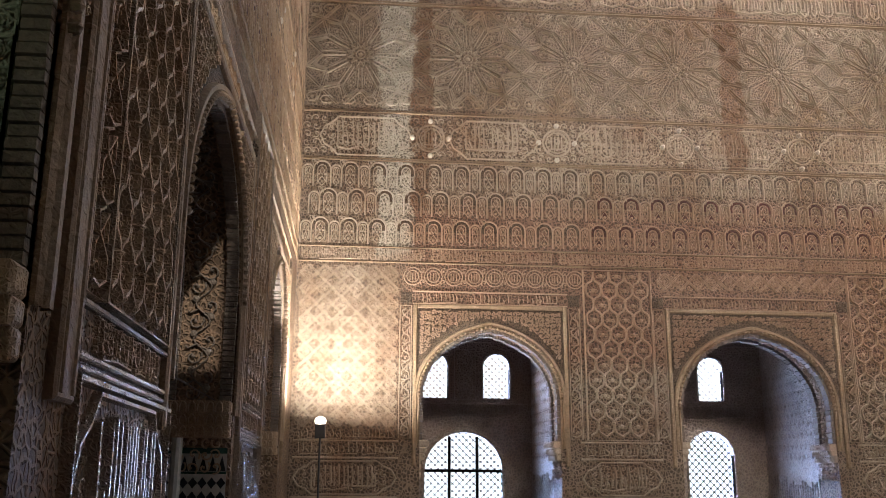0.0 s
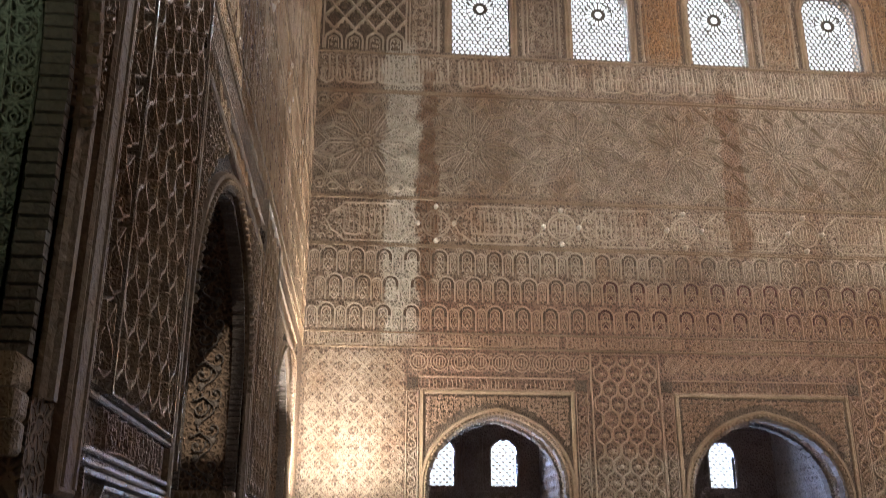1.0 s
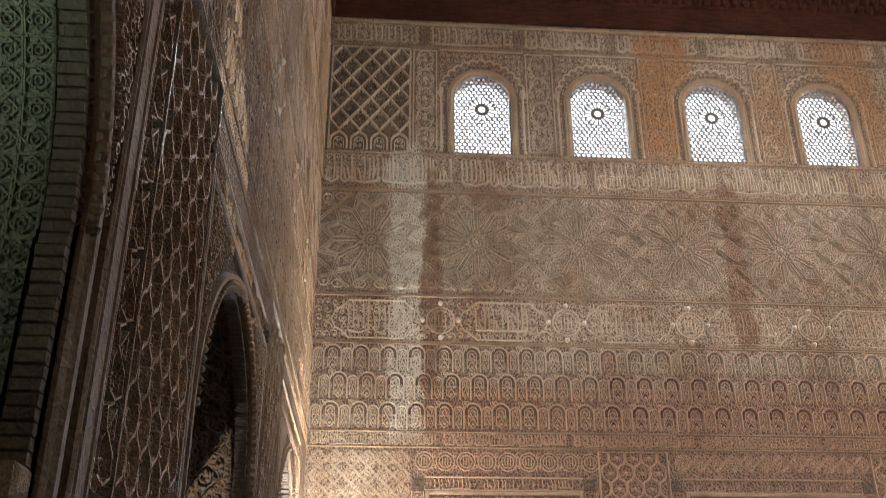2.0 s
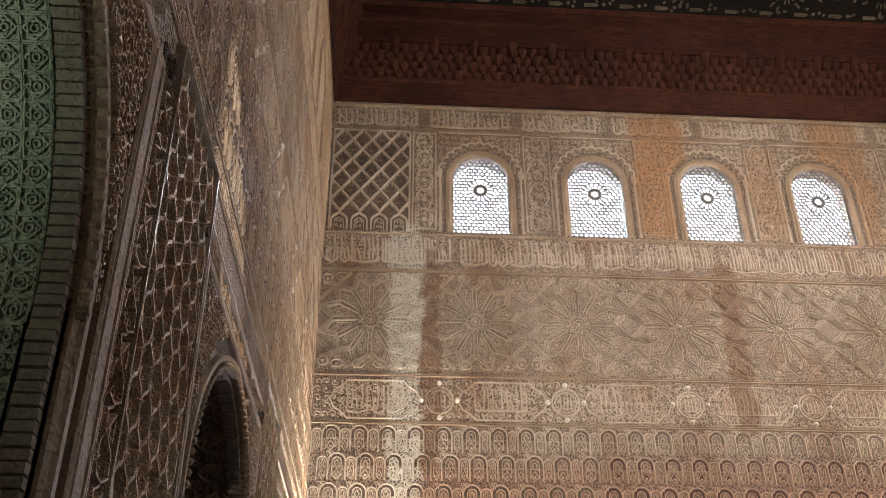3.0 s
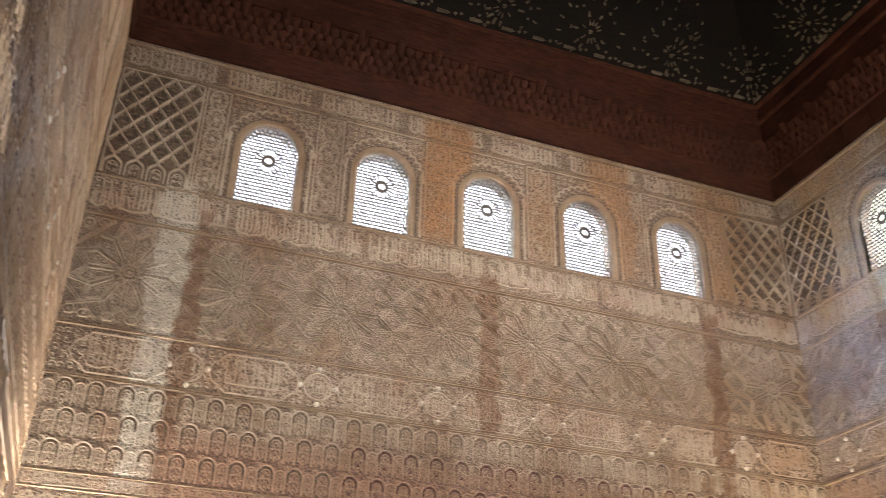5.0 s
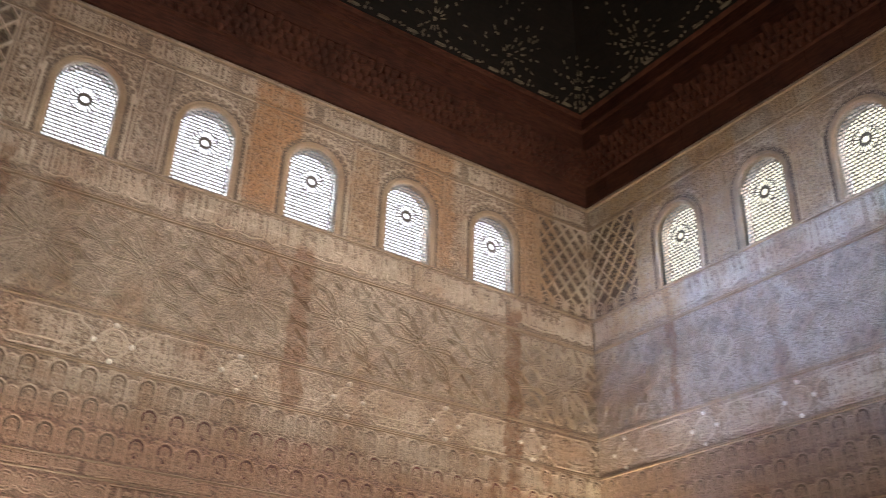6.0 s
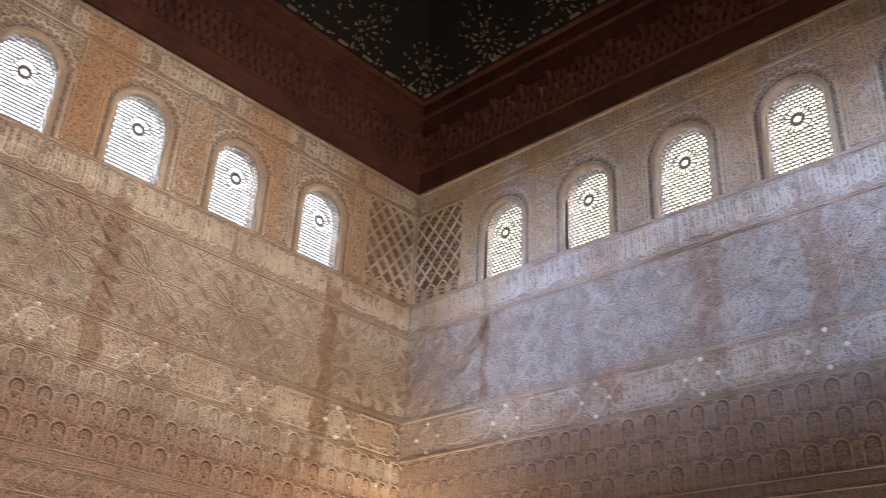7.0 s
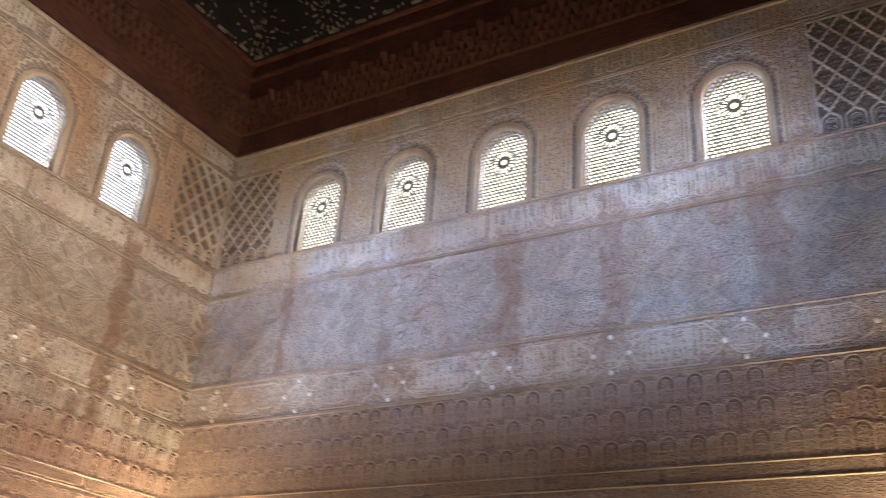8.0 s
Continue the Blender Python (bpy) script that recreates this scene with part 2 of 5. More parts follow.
class Shape:
    def __init__(self):
        self.v, self.f, self.m = [], [], []

    def face(self, ids, m=0):
        self.f.append(ids)
        self.m.append(m)

    def poly(self, pts, m=0):
        n = len(self.v)
        self.v += pts
        self.face(tuple(range(n, n + len(pts))), m)

    def box(self, u0, u1, z0, z1, d0, d1, m=0, chamfer=0.0):
        """A block from depth d0 (front) to d1, its front edge eased by chamfer."""
        c, n = chamfer, len(self.v)
        self.v += [(u0, d1, z0), (u1, d1, z0), (u1, d1, z1), (u0, d1, z1), (u0, d0 + c, z0), (u1, d0 + c, z0), (u1, d0 + c, z1), (u0, d0 + c, z1)]
        q = [(0, 3, 2, 1), (0, 1, 5, 4), (1, 2, 6, 5), (2, 3, 7, 6), (3, 0, 4, 7)]
        if c:
            self.v += [(u0 + c, d0, z0 + c), (u1 - c, d0, z0 + c), (u1 - c, d0, z1 - c), (u0 + c, d0, z1 - c)]
            q += [(4, 5, 9, 8), (5, 6, 10, 9), (6, 7, 11, 10), (7, 4, 8, 11), (8, 9, 10, 11)]
        else:
            q += [(4, 5, 6, 7)]
        for i in q:
            self.face(tuple(n + k for k in i), m)

    def ribbon(self, pts, w=0.02, h=0.014, closed=False, m=0, top=0.55, base=0.0):
        """A raised band with sloping sides along a line of (u, z)."""
        h *= RELIEF
        p = np.array(pts, float)
        if closed:
            a, b = np.roll(p, 1, 0), np.roll(p, -1, 0)
        else:
            a, b = np.vstack([p[:1], p[:-1]]), np.vstack([p[1:], p[-1:]])
        t = b - a
        t /= np.maximum(np.linalg.norm(t, axis=1, keepdims=True), 1e-9)
        s = np.stack([-t[:, 1], t[:, 0]], 1) * w / 2
        n, k = len(self.v), len(p)
        for q, o in zip(p, s):
            l, lt, rt, r = q + o, q + o * top, q - o * top, q - o
            self.v += [(l[0], base + 0.003, l[1]), (lt[0], base - h, lt[1]), (rt[0], base - h, rt[1]), (r[0], base + 0.003, r[1])]
        for i in range(k if closed else k - 1):
            j = (i + 1) % k
            for c in range(3):
                self.face((n + 4 * i + c, n + 4 * j + c, n + 4 * j + c + 1, n + 4 * i + c + 1), m)
        if not closed:
            self.face((n, n + 1, n + 2, n + 3), m)
            e = n + 4 * (k - 1)
            self.face((e + 3, e + 2, e + 1, e), m)

    def pair(self, pts, gap, w=0.014, h=0.014, closed=False, m=0):
        """Two bands side by side: a grooved strap."""
        p = np.array(pts, float)
        t = np.gradient(p, axis=0)
        t /= np.maximum(np.linalg.norm(t, axis=1, keepdims=True), 1e-9)
        s = np.stack([-t[:, 1], t[:, 0]], 1) * gap / 2
        self.ribbon(p + s, w, h, closed, m)
        self.ribbon(p - s, w, h, closed, m)

    def dome(self, u, z, r, h, n=8, m=0, base=0.0):
        h *= RELIEF
        k = len(self.v)
        for f, g in ((1.0, 0.0), (0.72, 0.7)):
            self.v += [(u + r * f * math.cos(2 * math.pi * i / n), base - h * g + (0.003 if g == 0 else 0), z + r * f * math.sin(2 * math.pi * i / n)) for i in range(n)]
        self.v.append((u, base - h, z))
        for i in range(n):
            j = (i + 1) % n
            self.face((k + i, k + j, k + n + j, k + n + i), m)
            self.face((k + n + i, k + n + j, k + 2 * n), m)

    def mesh(self, name, *materials):
        me = bpy.data.meshes.new(name)
        me.from_pydata([tuple(map(float, p)) for p in self.v], [], self.f)
        for mt in materials:
            me.materials.append(mt)
        if len(materials) > 1:
            me.polygons.foreach_set("material_index", self.m)
        bm = bmesh.new()
        bm.from_mesh(me)
        bmesh.ops.recalc_face_normals(bm, faces=bm.faces)
        bm.to_mesh(me)
        bm.free()
        return me


def part(name, shape, material, parent, label=""):
    """One mesh under a thing or a part; shape is a Shape or a ready mesh."""
    me = shape if isinstance(shape, bpy.types.Mesh) else shape.mesh(name, *(material if isinstance(material, tuple) else (material,)))
    ob = new(name, me)
    ob.parent = parent
    return tagged(ob, label)


def put_at(ob, u, z, d=0.0):
    ob.location = (u, d, z)
    return ob


def arch_line(c, half, zb, zs, rise, n=24, point=0.0):
    """Left foot, round over the top, right foot."""
    pts = [(c - half, zb)]
    for i in range(n + 1):
        a = math.pi * (1 - i / n)
        pts.append((c + half * math.cos(a), zs + rise * math.sin(a) + point * (1 - abs(math.cos(a))) ** 3))
    return pts + [(c + half, zb)]


def pierced(shape, u0, u1, z0, z1, holes, thick):
    """A slab with arched holes (centre, half width, foot, springing, rise, point) cut through it."""
    def both(quad):
        shape.poly([(u, 0.0, z) for u, z in quad])
        shape.poly([(u, thick, z) for u, z in reversed(quad)])
    at = u0
    for c, half, zb, zs, rise, point in sorted(holes):
        both([(at, z0), (c - half, z0), (c - half, z1), (at, z1)])
        if zb > z0:
            both([(c - half, z0), (c + half, z0), (c + half, zb), (c - half, zb)])
        line = arch_line(c, half, zb, zs, rise, 24, point)
        for (ua, za), (ub, zb2) in zip(line[1:-2], line[2:-1]):
            both([(ua, za), (ub, zb2), (ub, z1), (ua, z1)])
        loop = line + ([line[0]] if zb > z0 else [])
        for (ua, za), (ub, zb2) in zip(loop, loop[1:]):
            shape.poly([(ua, 0.0, za), (ub, 0.0, zb2), (ub, thick, zb2), (ua, thick, za)])
        at = c + half
    both([(at, z0), (u1, z0), (u1, z1), (at, z1)])
    shape.poly([(u0, 0.0, z0), (u0, thick, z0), (u0, thick, z1), (u0, 0.0, z1)])
    shape.poly([(u1, 0.0, z0), (u1, thick, z0), (u1, thick, z1), (u1, 0.0, z1)])
    shape.poly([(u0, 0.0, z1), (u1, 0.0, z1), (u1, thick, z1), (u0, thick, z1)])
    shape.poly([(u0, 0.0, z0), (u1, 0.0, z0), (u1, thick, z0), (u0, thick, z0)])


def sweep_arch(shape, c, half, zb, zs, rise, profile, n=24, point=0.0, m=0):
    """Runs a profile of (outward offset, depth) round an arch."""
    rows = []
    for off, d in profile:
        k = (half + off) / half
        row = [(u, d, z) for u, z in arch_line(c, half + off, zb, zs, rise * k, n, point * k)]
        rows.append(row)
    for a, b in zip(rows, rows[1:]):
        for i in range(len(a) - 1):
            shape.poly([a[i], a[i + 1], b[i + 1], b[i]], m)


def curl(shape, u, z, r, turn, hand=1, w=0.012, h=0.012, n=9, m=0):
    """A vine tendril rolling inwards, with a leaf at its heart."""
    pts = []
    for i in range(n + 1):
        f = i / n
        a = turn + hand * f * 5.2
        pts.append((u + r * (1 - 0.8 * f) * math.cos(a), z + r * (1 - 0.8 * f) * math.sin(a)))
    shape.ribbon(pts, w, h, m=m)
    shape.dome(u, z, r * 0.26, h * 1.1, 5, m)


def foliage(shape, u0, u1, z0, z1, r, seed, inside=None, w=0.012, h=0.012):
    rnd = random.Random(seed)
    nu, nz = max(1, round((u1 - u0) / (1.75 * r))), max(1, round((z1 - z0) / (1.75 * r)))
    for i in range(nu):
        for j in range(nz):
            u = u0 + (i + 0.5) * (u1 - u0) / nu + rnd.uniform(-0.15, 0.15) * r
            z = z0 + (j + 0.5) * (z1 - z0) / nz + rnd.uniform(-0.15, 0.15) * r
            if inside is None or inside(u, z):
                curl(shape, u, z, r * rnd.uniform(0.75, 1.0), rnd.uniform(0, 6.3), rnd.choice((-1, 1)), w, h)


def bars(shape, u0, u1, z0, z1, seed, step=0.055, w=0.016, h=0.016, slant=0.12):
    """Writing too worn to read: upright strokes of its size over a running base stroke."""
    rnd = random.Random(seed)
    high = z1 - z0
    base = z0 + 0.22 * high
    u, run = u0 + step * 0.6, []
    while u < u1 - step * 0.4:
        kind = rnd.random()
        top = z0 + high * (rnd.uniform(0.86, 0.95) if kind < 0.6 else rnd.uniform(0.45, 0.65))
        if kind < 0.86:
            shape.ribbon([(u, base), (u + 0.004, (base + top) / 2), (u - slant * 0.06, top)], w, h)
        else:
            lean = step * 0.8
            shape.ribbon([(u - lean * 0.5, top), (u + lean * 0.5, base)], w, h)
        if rnd.random() < 0.3:
            shape.dome(u + step * 0.4, base + high * 0.3, w * 0.9, h, 6)
        run.append(u)
        if rnd.random() < 0.22 and len(run) > 1:
            a, b = run[0], run[-1]
            shape.ribbon([(a - 0.01, base + 0.02), (a + 0.01, base - 0.03), ((a + b) / 2, base - high * 0.13), (b, base - 0.02), (b + 0.02, base + 0.03)], w, h)
            run = []
        u += step * rnd.uniform(0.7, 1.35)
    if len(run) > 1:
        shape.ribbon([(run[0], base), (run[-1], base)], w, h)


# ---------------------------------------------------------------- ornament, each built once
def star_panel(cell=1.4125, high=1.46):
    """Strapwork wheel of twelve arms with kites, filling one square of the wall."""
    s = Shape()
    hu, hz = cell / 2, high / 2
    s.box(-hu, hu, -hz + 0.005, hz - 0.005, -0.005, 0.003, 1)

    def clip(a, b):
        a, b, t0, t1 = np.array(a), np.array(b), 0.0, 1.0
        d = b - a
        for k, lim in ((0, hu - 0.01), (1, hz - 0.03)):
            for sgn in (1, -1):
                den, num = sgn * d[k], lim - sgn * a[k]
                if abs(den) < 1e-9:
                    if num < 0:
                        return None
                elif den > 0:
                    t1 = min(t1, num / den)
                else:
                    t0 = max(t0, num / den)
        return (a + d * t0, a + d * t1) if t1 > t0 else None
    def strap(a, b, gap=0.03):
        c = clip(a, b)
        if c is not None:
            s.pair([c[0], (c[0] + c[1]) / 2, c[1]], gap, 0.0105, 0.023)
    at = lambda r, deg: (r * math.cos(radians(deg)), r * math.sin(radians(deg)))
    for k in range(12):
        a = 30 * k + 15
        # a strap of two ridges runs out between the petals, then forks and crosses its neighbours
        ax, no = np.array(at(1.0, 30 * k)), np.array(at(1.0, 30 * k + 90))
        for side in (-1, 1):
            s.ribbon([ax * 0.19 + no * side * 0.020, ax * 0.34 + no * side * 0.026, ax * 0.50 + no * side * 0.030], 0.013, 0.026)
            strap(ax * 0.50, np.array(at(0.86, 30 * k + side * 20)), 0.030)
        s.pair([at(0.50, a + 12.0), at(0.615, a), at(0.50, a - 12.0)], 0.024, 0.010, 0.026)
        # carved leaf in the petal
        s.ribbon([at(0.25, a), at(0.33, a + 5.5), at(0.43, a + 7.0), at(0.515, a), at(0.43, a - 7.0), at(0.33, a - 5.5)], 0.009, 0.013, True)
        s.dome(*at(0.45, a), 0.024, 0.016, 6)
        s.dome(*at(0.40, a + 3.4), 0.014, 0.013, 5)
        s.dome(*at(0.40, a - 3.4), 0.014, 0.013, 5)
        s.dome(*at(0.34, a), 0.013, 0.013, 5)
        s.dome(*at(0.54, 30 * k), 0.020, 0.014, 5)
        # heart of the wheel
        s.ribbon([at(0.095, 30 * k), at(0.175, a), at(0.095, 30 * k + 30)], 0.013, 0.024)
        s.dome(*at(0.115, a), 0.013, 0.018, 5)
    s.ribbon([at(0.06, 30 * k) for k in range(12)], 0.012, 0.022, True)
    s.dome(0, 0, 0.035, 0.022, 8)
    for su in (-1, 1):
        for sz in (-1, 1):
            c = (su * (hu - 0.10), sz * (hz - 0.12))
            strap((c[0] - su * 0.32, c[1] + sz * 0.09), (c[0] + su * 0.09, c[1] - sz * 0.32))
            s.ribbon([(c[0] + 0.07 * math.cos(i * math.pi / 3), c[1] + 0.07 * math.sin(i * math.pi / 3)) for i in range(6)], 0.016, 0.026, True)
            s.dome(*c, 0.03, 0.020, 6)
    for sz in (-1, 1):
        for c in (-0.42, -0.14, 0.14, 0.42):
            z = sz * (hz - 0.085)
            s.ribbon([(c - 0.085, z), (c - 0.045, z + 0.05), (c + 0.045, z + 0.05), (c + 0.085, z), (c + 0.045, z - 0.05), (c - 0.045, z - 0.05)], 0.014, 0.024, True)
            s.dome(c, z, 0.026, 0.020, 6)
    return s


def arcade_unit(p, high, deep):
    """A pair of little arches on thin shafts, the larger over a deep painted recess."""
    s = Shape()
    q = p / 4
    for c, half, top, m in ((-q, q * 0.74, high * 0.80, 0), (q, q * 1.22, high * 0.93, 0)):
        spring = top - half
        s.ribbon(arch_line(c, half, 0.01, spring, half, 10), 0.020, 0.022)
        s.ribbon(arch_line(c, half * 0.54, 0.05, spring, half * 0.54, 8), 0.010, 0.014)
        s.ribbon([(c, 0.02), (c - half * 0.45, high * 0.20), (c, high * 0.40), (c + half * 0.45, high * 0.20)], 0.013, 0.014, True)
        s.ribbon([(c, high * 0.44), (c - half * 0.3, high * 0.58), (c, high * 0.70), (c + half * 0.3, high * 0.58)], 0.012, 0.016, True)
        s.dome(c - half * 0.35, high * 0.47, half * 0.17, 0.014, 5)
        s.dome(c + half * 0.35, high * 0.47, half * 0.17, 0.014, 5)
        s.dome(c, high * 0.20, half * 0.2, 0.014, 5)
        if c > 0:
            # flat band between both arches paints shadow (red tiers: red), with a hanging knob
            outer = arch_line(c, half * 0.94, high * 0.50, max(spring, high * 0.52), half * 0.94, 10)
            inner = arch_line(c, half * 0.56, high * 0.50, max(spring, high * 0.52), half * 0.56, 10)
            for j in range(len(outer) - 1):
                s.poly([(x, -0.005, y) for x, y in (outer[j], outer[j + 1], inner[j + 1], inner[j])], 1)
            if deep:
                s.poly([(c + half * 0.30 * math.cos(t), -0.006, high * 0.30 + half * 0.42 * math.sin(t)) for t in np.linspace(0, 2 * math.pi, 8, endpoint=False)], 1)
    s.dome(0, high * 0.93, 0.022, 0.016, 5)
    for i in (-1, 1):
        s.ribbon([(i * q * 0.25, high * 0.78), (i * q * 0.5, high * 0.97), (i * q * 0.1, high * 0.99)], 0.011, 0.012)
    return s


def medallion(r=0.225):
    s = Shape()
    ring = lambda k, n=20: [(k * r * math.cos(2 * math.pi * i / n), k * r * math.sin(2 * math.pi * i / n)) for i in range(n)]
    s.ribbon(ring(0.80), 0.026, 0.022, True)
    s.ribbon(ring(0.62), 0.014, 0.016, True)
    for u in (-0.3, -0.1, 0.1, 0.3):
        s.ribbon([(u * r, -0.38 * r), (u * r, 0.36 * r)], 0.02, 0.018)
    s.ribbon([(-0.36 * r, -0.38 * r), (0.36 * r, -0.38 * r)], 0.018, 0.018)
    return s


def cartouche(wide, high, seed, step=0.06, bold=1.0):
    """A lobed frame filled with worn uprights."""
    s = Shape()
    h, w, b = high / 2, wide / 2, 0.14
    edge = [(-w, 0), (-w + b * 0.4, h * 0.45), (-w + b, h * 0.62), (-w + b * 1.6, h * 0.95), (w - b * 1.6, h * 0.95), (w - b, h * 0.62), (w - b * 0.4, h * 0.45), (w, 0)]
    edge += [(u, -z) for u, z in reversed(edge[1:-1])]
    s.ribbon(edge, 0.022, 0.02, True)
    bars(s, -w + b * 1.3, w - b * 1.3, -h * 0.85, h * 0.85, seed, step, 0.022 * bold, 0.02 * bold * bold)
    foliage(s, -w + b * 0.7, w - b * 0.7, -h * 0.8, h * 0.8, 0.05, seed + 7, None, 0.010, 0.010)
    return s


def inscription(wide, high, seed, step=0.055, vines=True):
    s = Shape()
    bars(s, 0.02, wide - 0.02, 0.0, high, seed, step, min(0.030, high * 0.085), 0.018)
    if vines:
        foliage(s, 0.02, wide - 0.02, high * 0.1, high, high * 0.13, seed + 3, None, 0.009, 0.010)
    return s


def sebka(wide, high, cols, rows):
    """A net of scale-like ogives rising on one another, a flower in each."""
    s = Shape()
    pu, pz = wide / cols, high / rows
    half = [(0.5, 0.25), (0.48, 0.06), (0.40, -0.06), (0.27, -0.10), (0.17, -0.13), (0.07, -0.18), (0.0, -0.27)]
    for j in range(int(2 * rows) + 1):
        for i in range(cols + 1):
            cu, cz = (i + 0.5 * (j % 2)) * pu, (j + 0.5) * pz / 2
            left = [(cu - a * pu, cz + b * pz) for a, b in half]
            right = [(cu + a * pu, cz + b * pz) for a, b in reversed(half)]
            line = [p for p in left + right[1:] if 0.0 <= p[0] <= wide and 0.0 <= p[1] <= high]
            if len(line) > 3:
                s.ribbon(line, 0.026, 0.026)
            if 0.03 < cu < wide - 0.03 and 0.03 < cz < high - 0.06:
                s.dome(cu, cz + 0.12 * pz, 0.030, 0.016, 7)
                s.dome(cu, cz - 0.26 * pz if cz - 0.26 * pz > 0 else 0.02, 0.024, 0.034, 6)
                curl(s, cu - 0.035, cz + 0.03, 0.03, 1.0, 1, 0.009, 0.012, 6)
                curl(s, cu + 0.035, cz + 0.03, 0.03, 2.1, -1, 0.009, 0.012, 6)
    return s


def lattice_panel(wide=1.14, high=1.74, cols=4, rows=4):
    """Diamond net of notched straps standing on a row of little niches."""
    s = Shape()
    foot = 0.30
    s.box(0, wide, 0, high, -0.004, 0.003, 1)
    pu, pz = wide / cols, (high - foot) / rows
    for j in range(rows * 2):
        for i in range(-1, cols + 1):
            cu, cz = (i + 0.5 * ((j + 1) % 2)) * pu, foot + j * pz / 2
            for sg in (-1, 1):
                a, b = (cu, cz), (cu + sg * pu / 2, cz + pz / 2)
                if min(a[0], b[0]) < -0.01 or max(a[0], b[0]) > wide + 0.01:
                    continue
                mid = ((a[0] + b[0]) / 2, (a[1] + b[1]) / 2)
                s.ribbon([a, mid, b], 0.030, 0.046, top=0.5)
                for f in (0.3, 0.7):
                    s.dome(a[0] + (b[0] - a[0]) * f + sg * 0.008, a[1] + (b[1] - a[1]) * f - 0.012, 0.020, 0.036, 5)
            if 0.05 < cu < wide - 0.05:
                s.dome(cu, cz, 0.024, 0.050, 6)
                s.dome(cu, cz + pz * 0.5, 0.030, 0.014, 6, 2)
                for k in (-1, 1):
                    curl(s, cu + k * 0.045, cz + pz * 0.50, 0.036, 1.5 + k, k, 0.010, 0.014, 7, 2)
                    curl(s, cu + k * 0.025, cz + pz * 0.30, 0.024, 1.5 - k, k, 0.009, 0.013, 6, 2)
                s.ribbon([(cu - 0.04, cz + pz * 0.64), (cu, cz + pz * 0.80), (cu + 0.04, cz + pz * 0.64)], 0.011, 0.013, m=2)
    pu = wide / 4
    for i in range(4):
        c = (i + 0.5) * pu
        foliage(s, c - pu * 0.2, c + pu * 0.2, 0.02, 0.17, 0.035, i, None, 0.010, 0.014)
        s.ribbon(arch_line(c, pu * 0.40, 0.0, 0.15, 0.09, 8, 0.03), 0.030, 0.032)
        s.ribbon(arch_line(c, pu * 0.24, 0.0, 0.13, 0.06, 6), 0.012, 0.014)
    for u in (0.0, wide):
        s.ribbon([(u, 0), (u, high)], 0.03, 0.030)
    s.ribbon([(0, high), (wide, high)], 0.03, 0.030)
    return s


def arabesque_panel(wide, high, seed, knots=4):
    s = Shape()
    s.ribbon([(0, 0), (wide, 0), (wide, high), (0, high)], 0.022, 0.020, True)
    for k in range(knots):
        z, hz, hu = (k + 0.5) * high / knots, high / knots / 2, wide * 0.40
        s.ribbon([(wide / 2 + hu * math.sin(a) * (1 - 0.25 * math.cos(3 * a) ** 2), z - hz * math.cos(a)) for a in np.linspace(0, 2 * math.pi, 18, endpoint=False)], 0.016, 0.016, True)
        s.dome(wide / 2, z, 0.04, 0.018, 7)
    foliage(s, 0.03, wide - 0.03, 0.03, high - 0.03, 0.05, seed)
    return s


def diaper(wide, high, step=0.30):
    """All-over interlace: straps crossing on the slant, stars at the knots, vines between."""
    s = Shape()
    nu, nz = max(1, round(wide / step)), max(1, round(high / step))
    a, b = wide / nu, high / nz
    for i in range(nu):
        for j in range(nz):
            u, z = i * a, j * b
            for p, q in (((u, z + b / 2), (u + a / 2, z + b)), ((u + a / 2, z), (u + a, z + b / 2)), ((u, z + b / 2), (u + a / 2, z)), ((u + a / 2, z + b), (u + a, z + b / 2))):
                m = ((p[0] + q[0]) / 2, (p[1] + q[1]) / 2)
                s.pair([p, m, q], a * 0.09, 0.011, 0.014)
            c = (u + a / 2, z + b / 2)
            s.ribbon([(c[0] + (0.24 if q % 2 else 0.15) * a * math.cos(q * math.pi / 8), c[1] + (0.24 if q % 2 else 0.15) * b * math.sin(q * math.pi / 8)) for q in range(16)], 0.011, 0.013, True)
            s.dome(*c, 0.03 * a / 0.3, 0.010, 7)
    foliage(s, 0, wide, 0, high, min(0.045, high / 4), 17, None, 0.009, 0.010)
    return s


def rosette_frieze(n, pitch, high):
    s = Shape()
    for i in range(n):
        c = (i + 0.5) * pitch
        r = high * 0.40
        for k in (1.0, 0.66):
            s.ribbon([(c + k * r * math.cos(q * math.pi / 7), high / 2 + k * r * math.sin(q * math.pi / 7)) for q in range(14)], 0.014, 0.014, True)
        for q in range(3):
            s.ribbon([(c + (q - 1) * r * 0.3, high / 2 - r * 0.4), (c + (q - 1) * r * 0.3, high / 2 + r * 0.4)], 0.012, 0.012)
        curl(s, c + pitch / 2, high * 0.75, 0.04, 1.0)
        curl(s, c + pitch / 2, high * 0.25, 0.04, 4.0, -1)
    return s


# ---------------------------------------------------------------- clerestory window
WH, WZB, WZS = 0.41, 8.60, 9.53      # half width, sill, springing


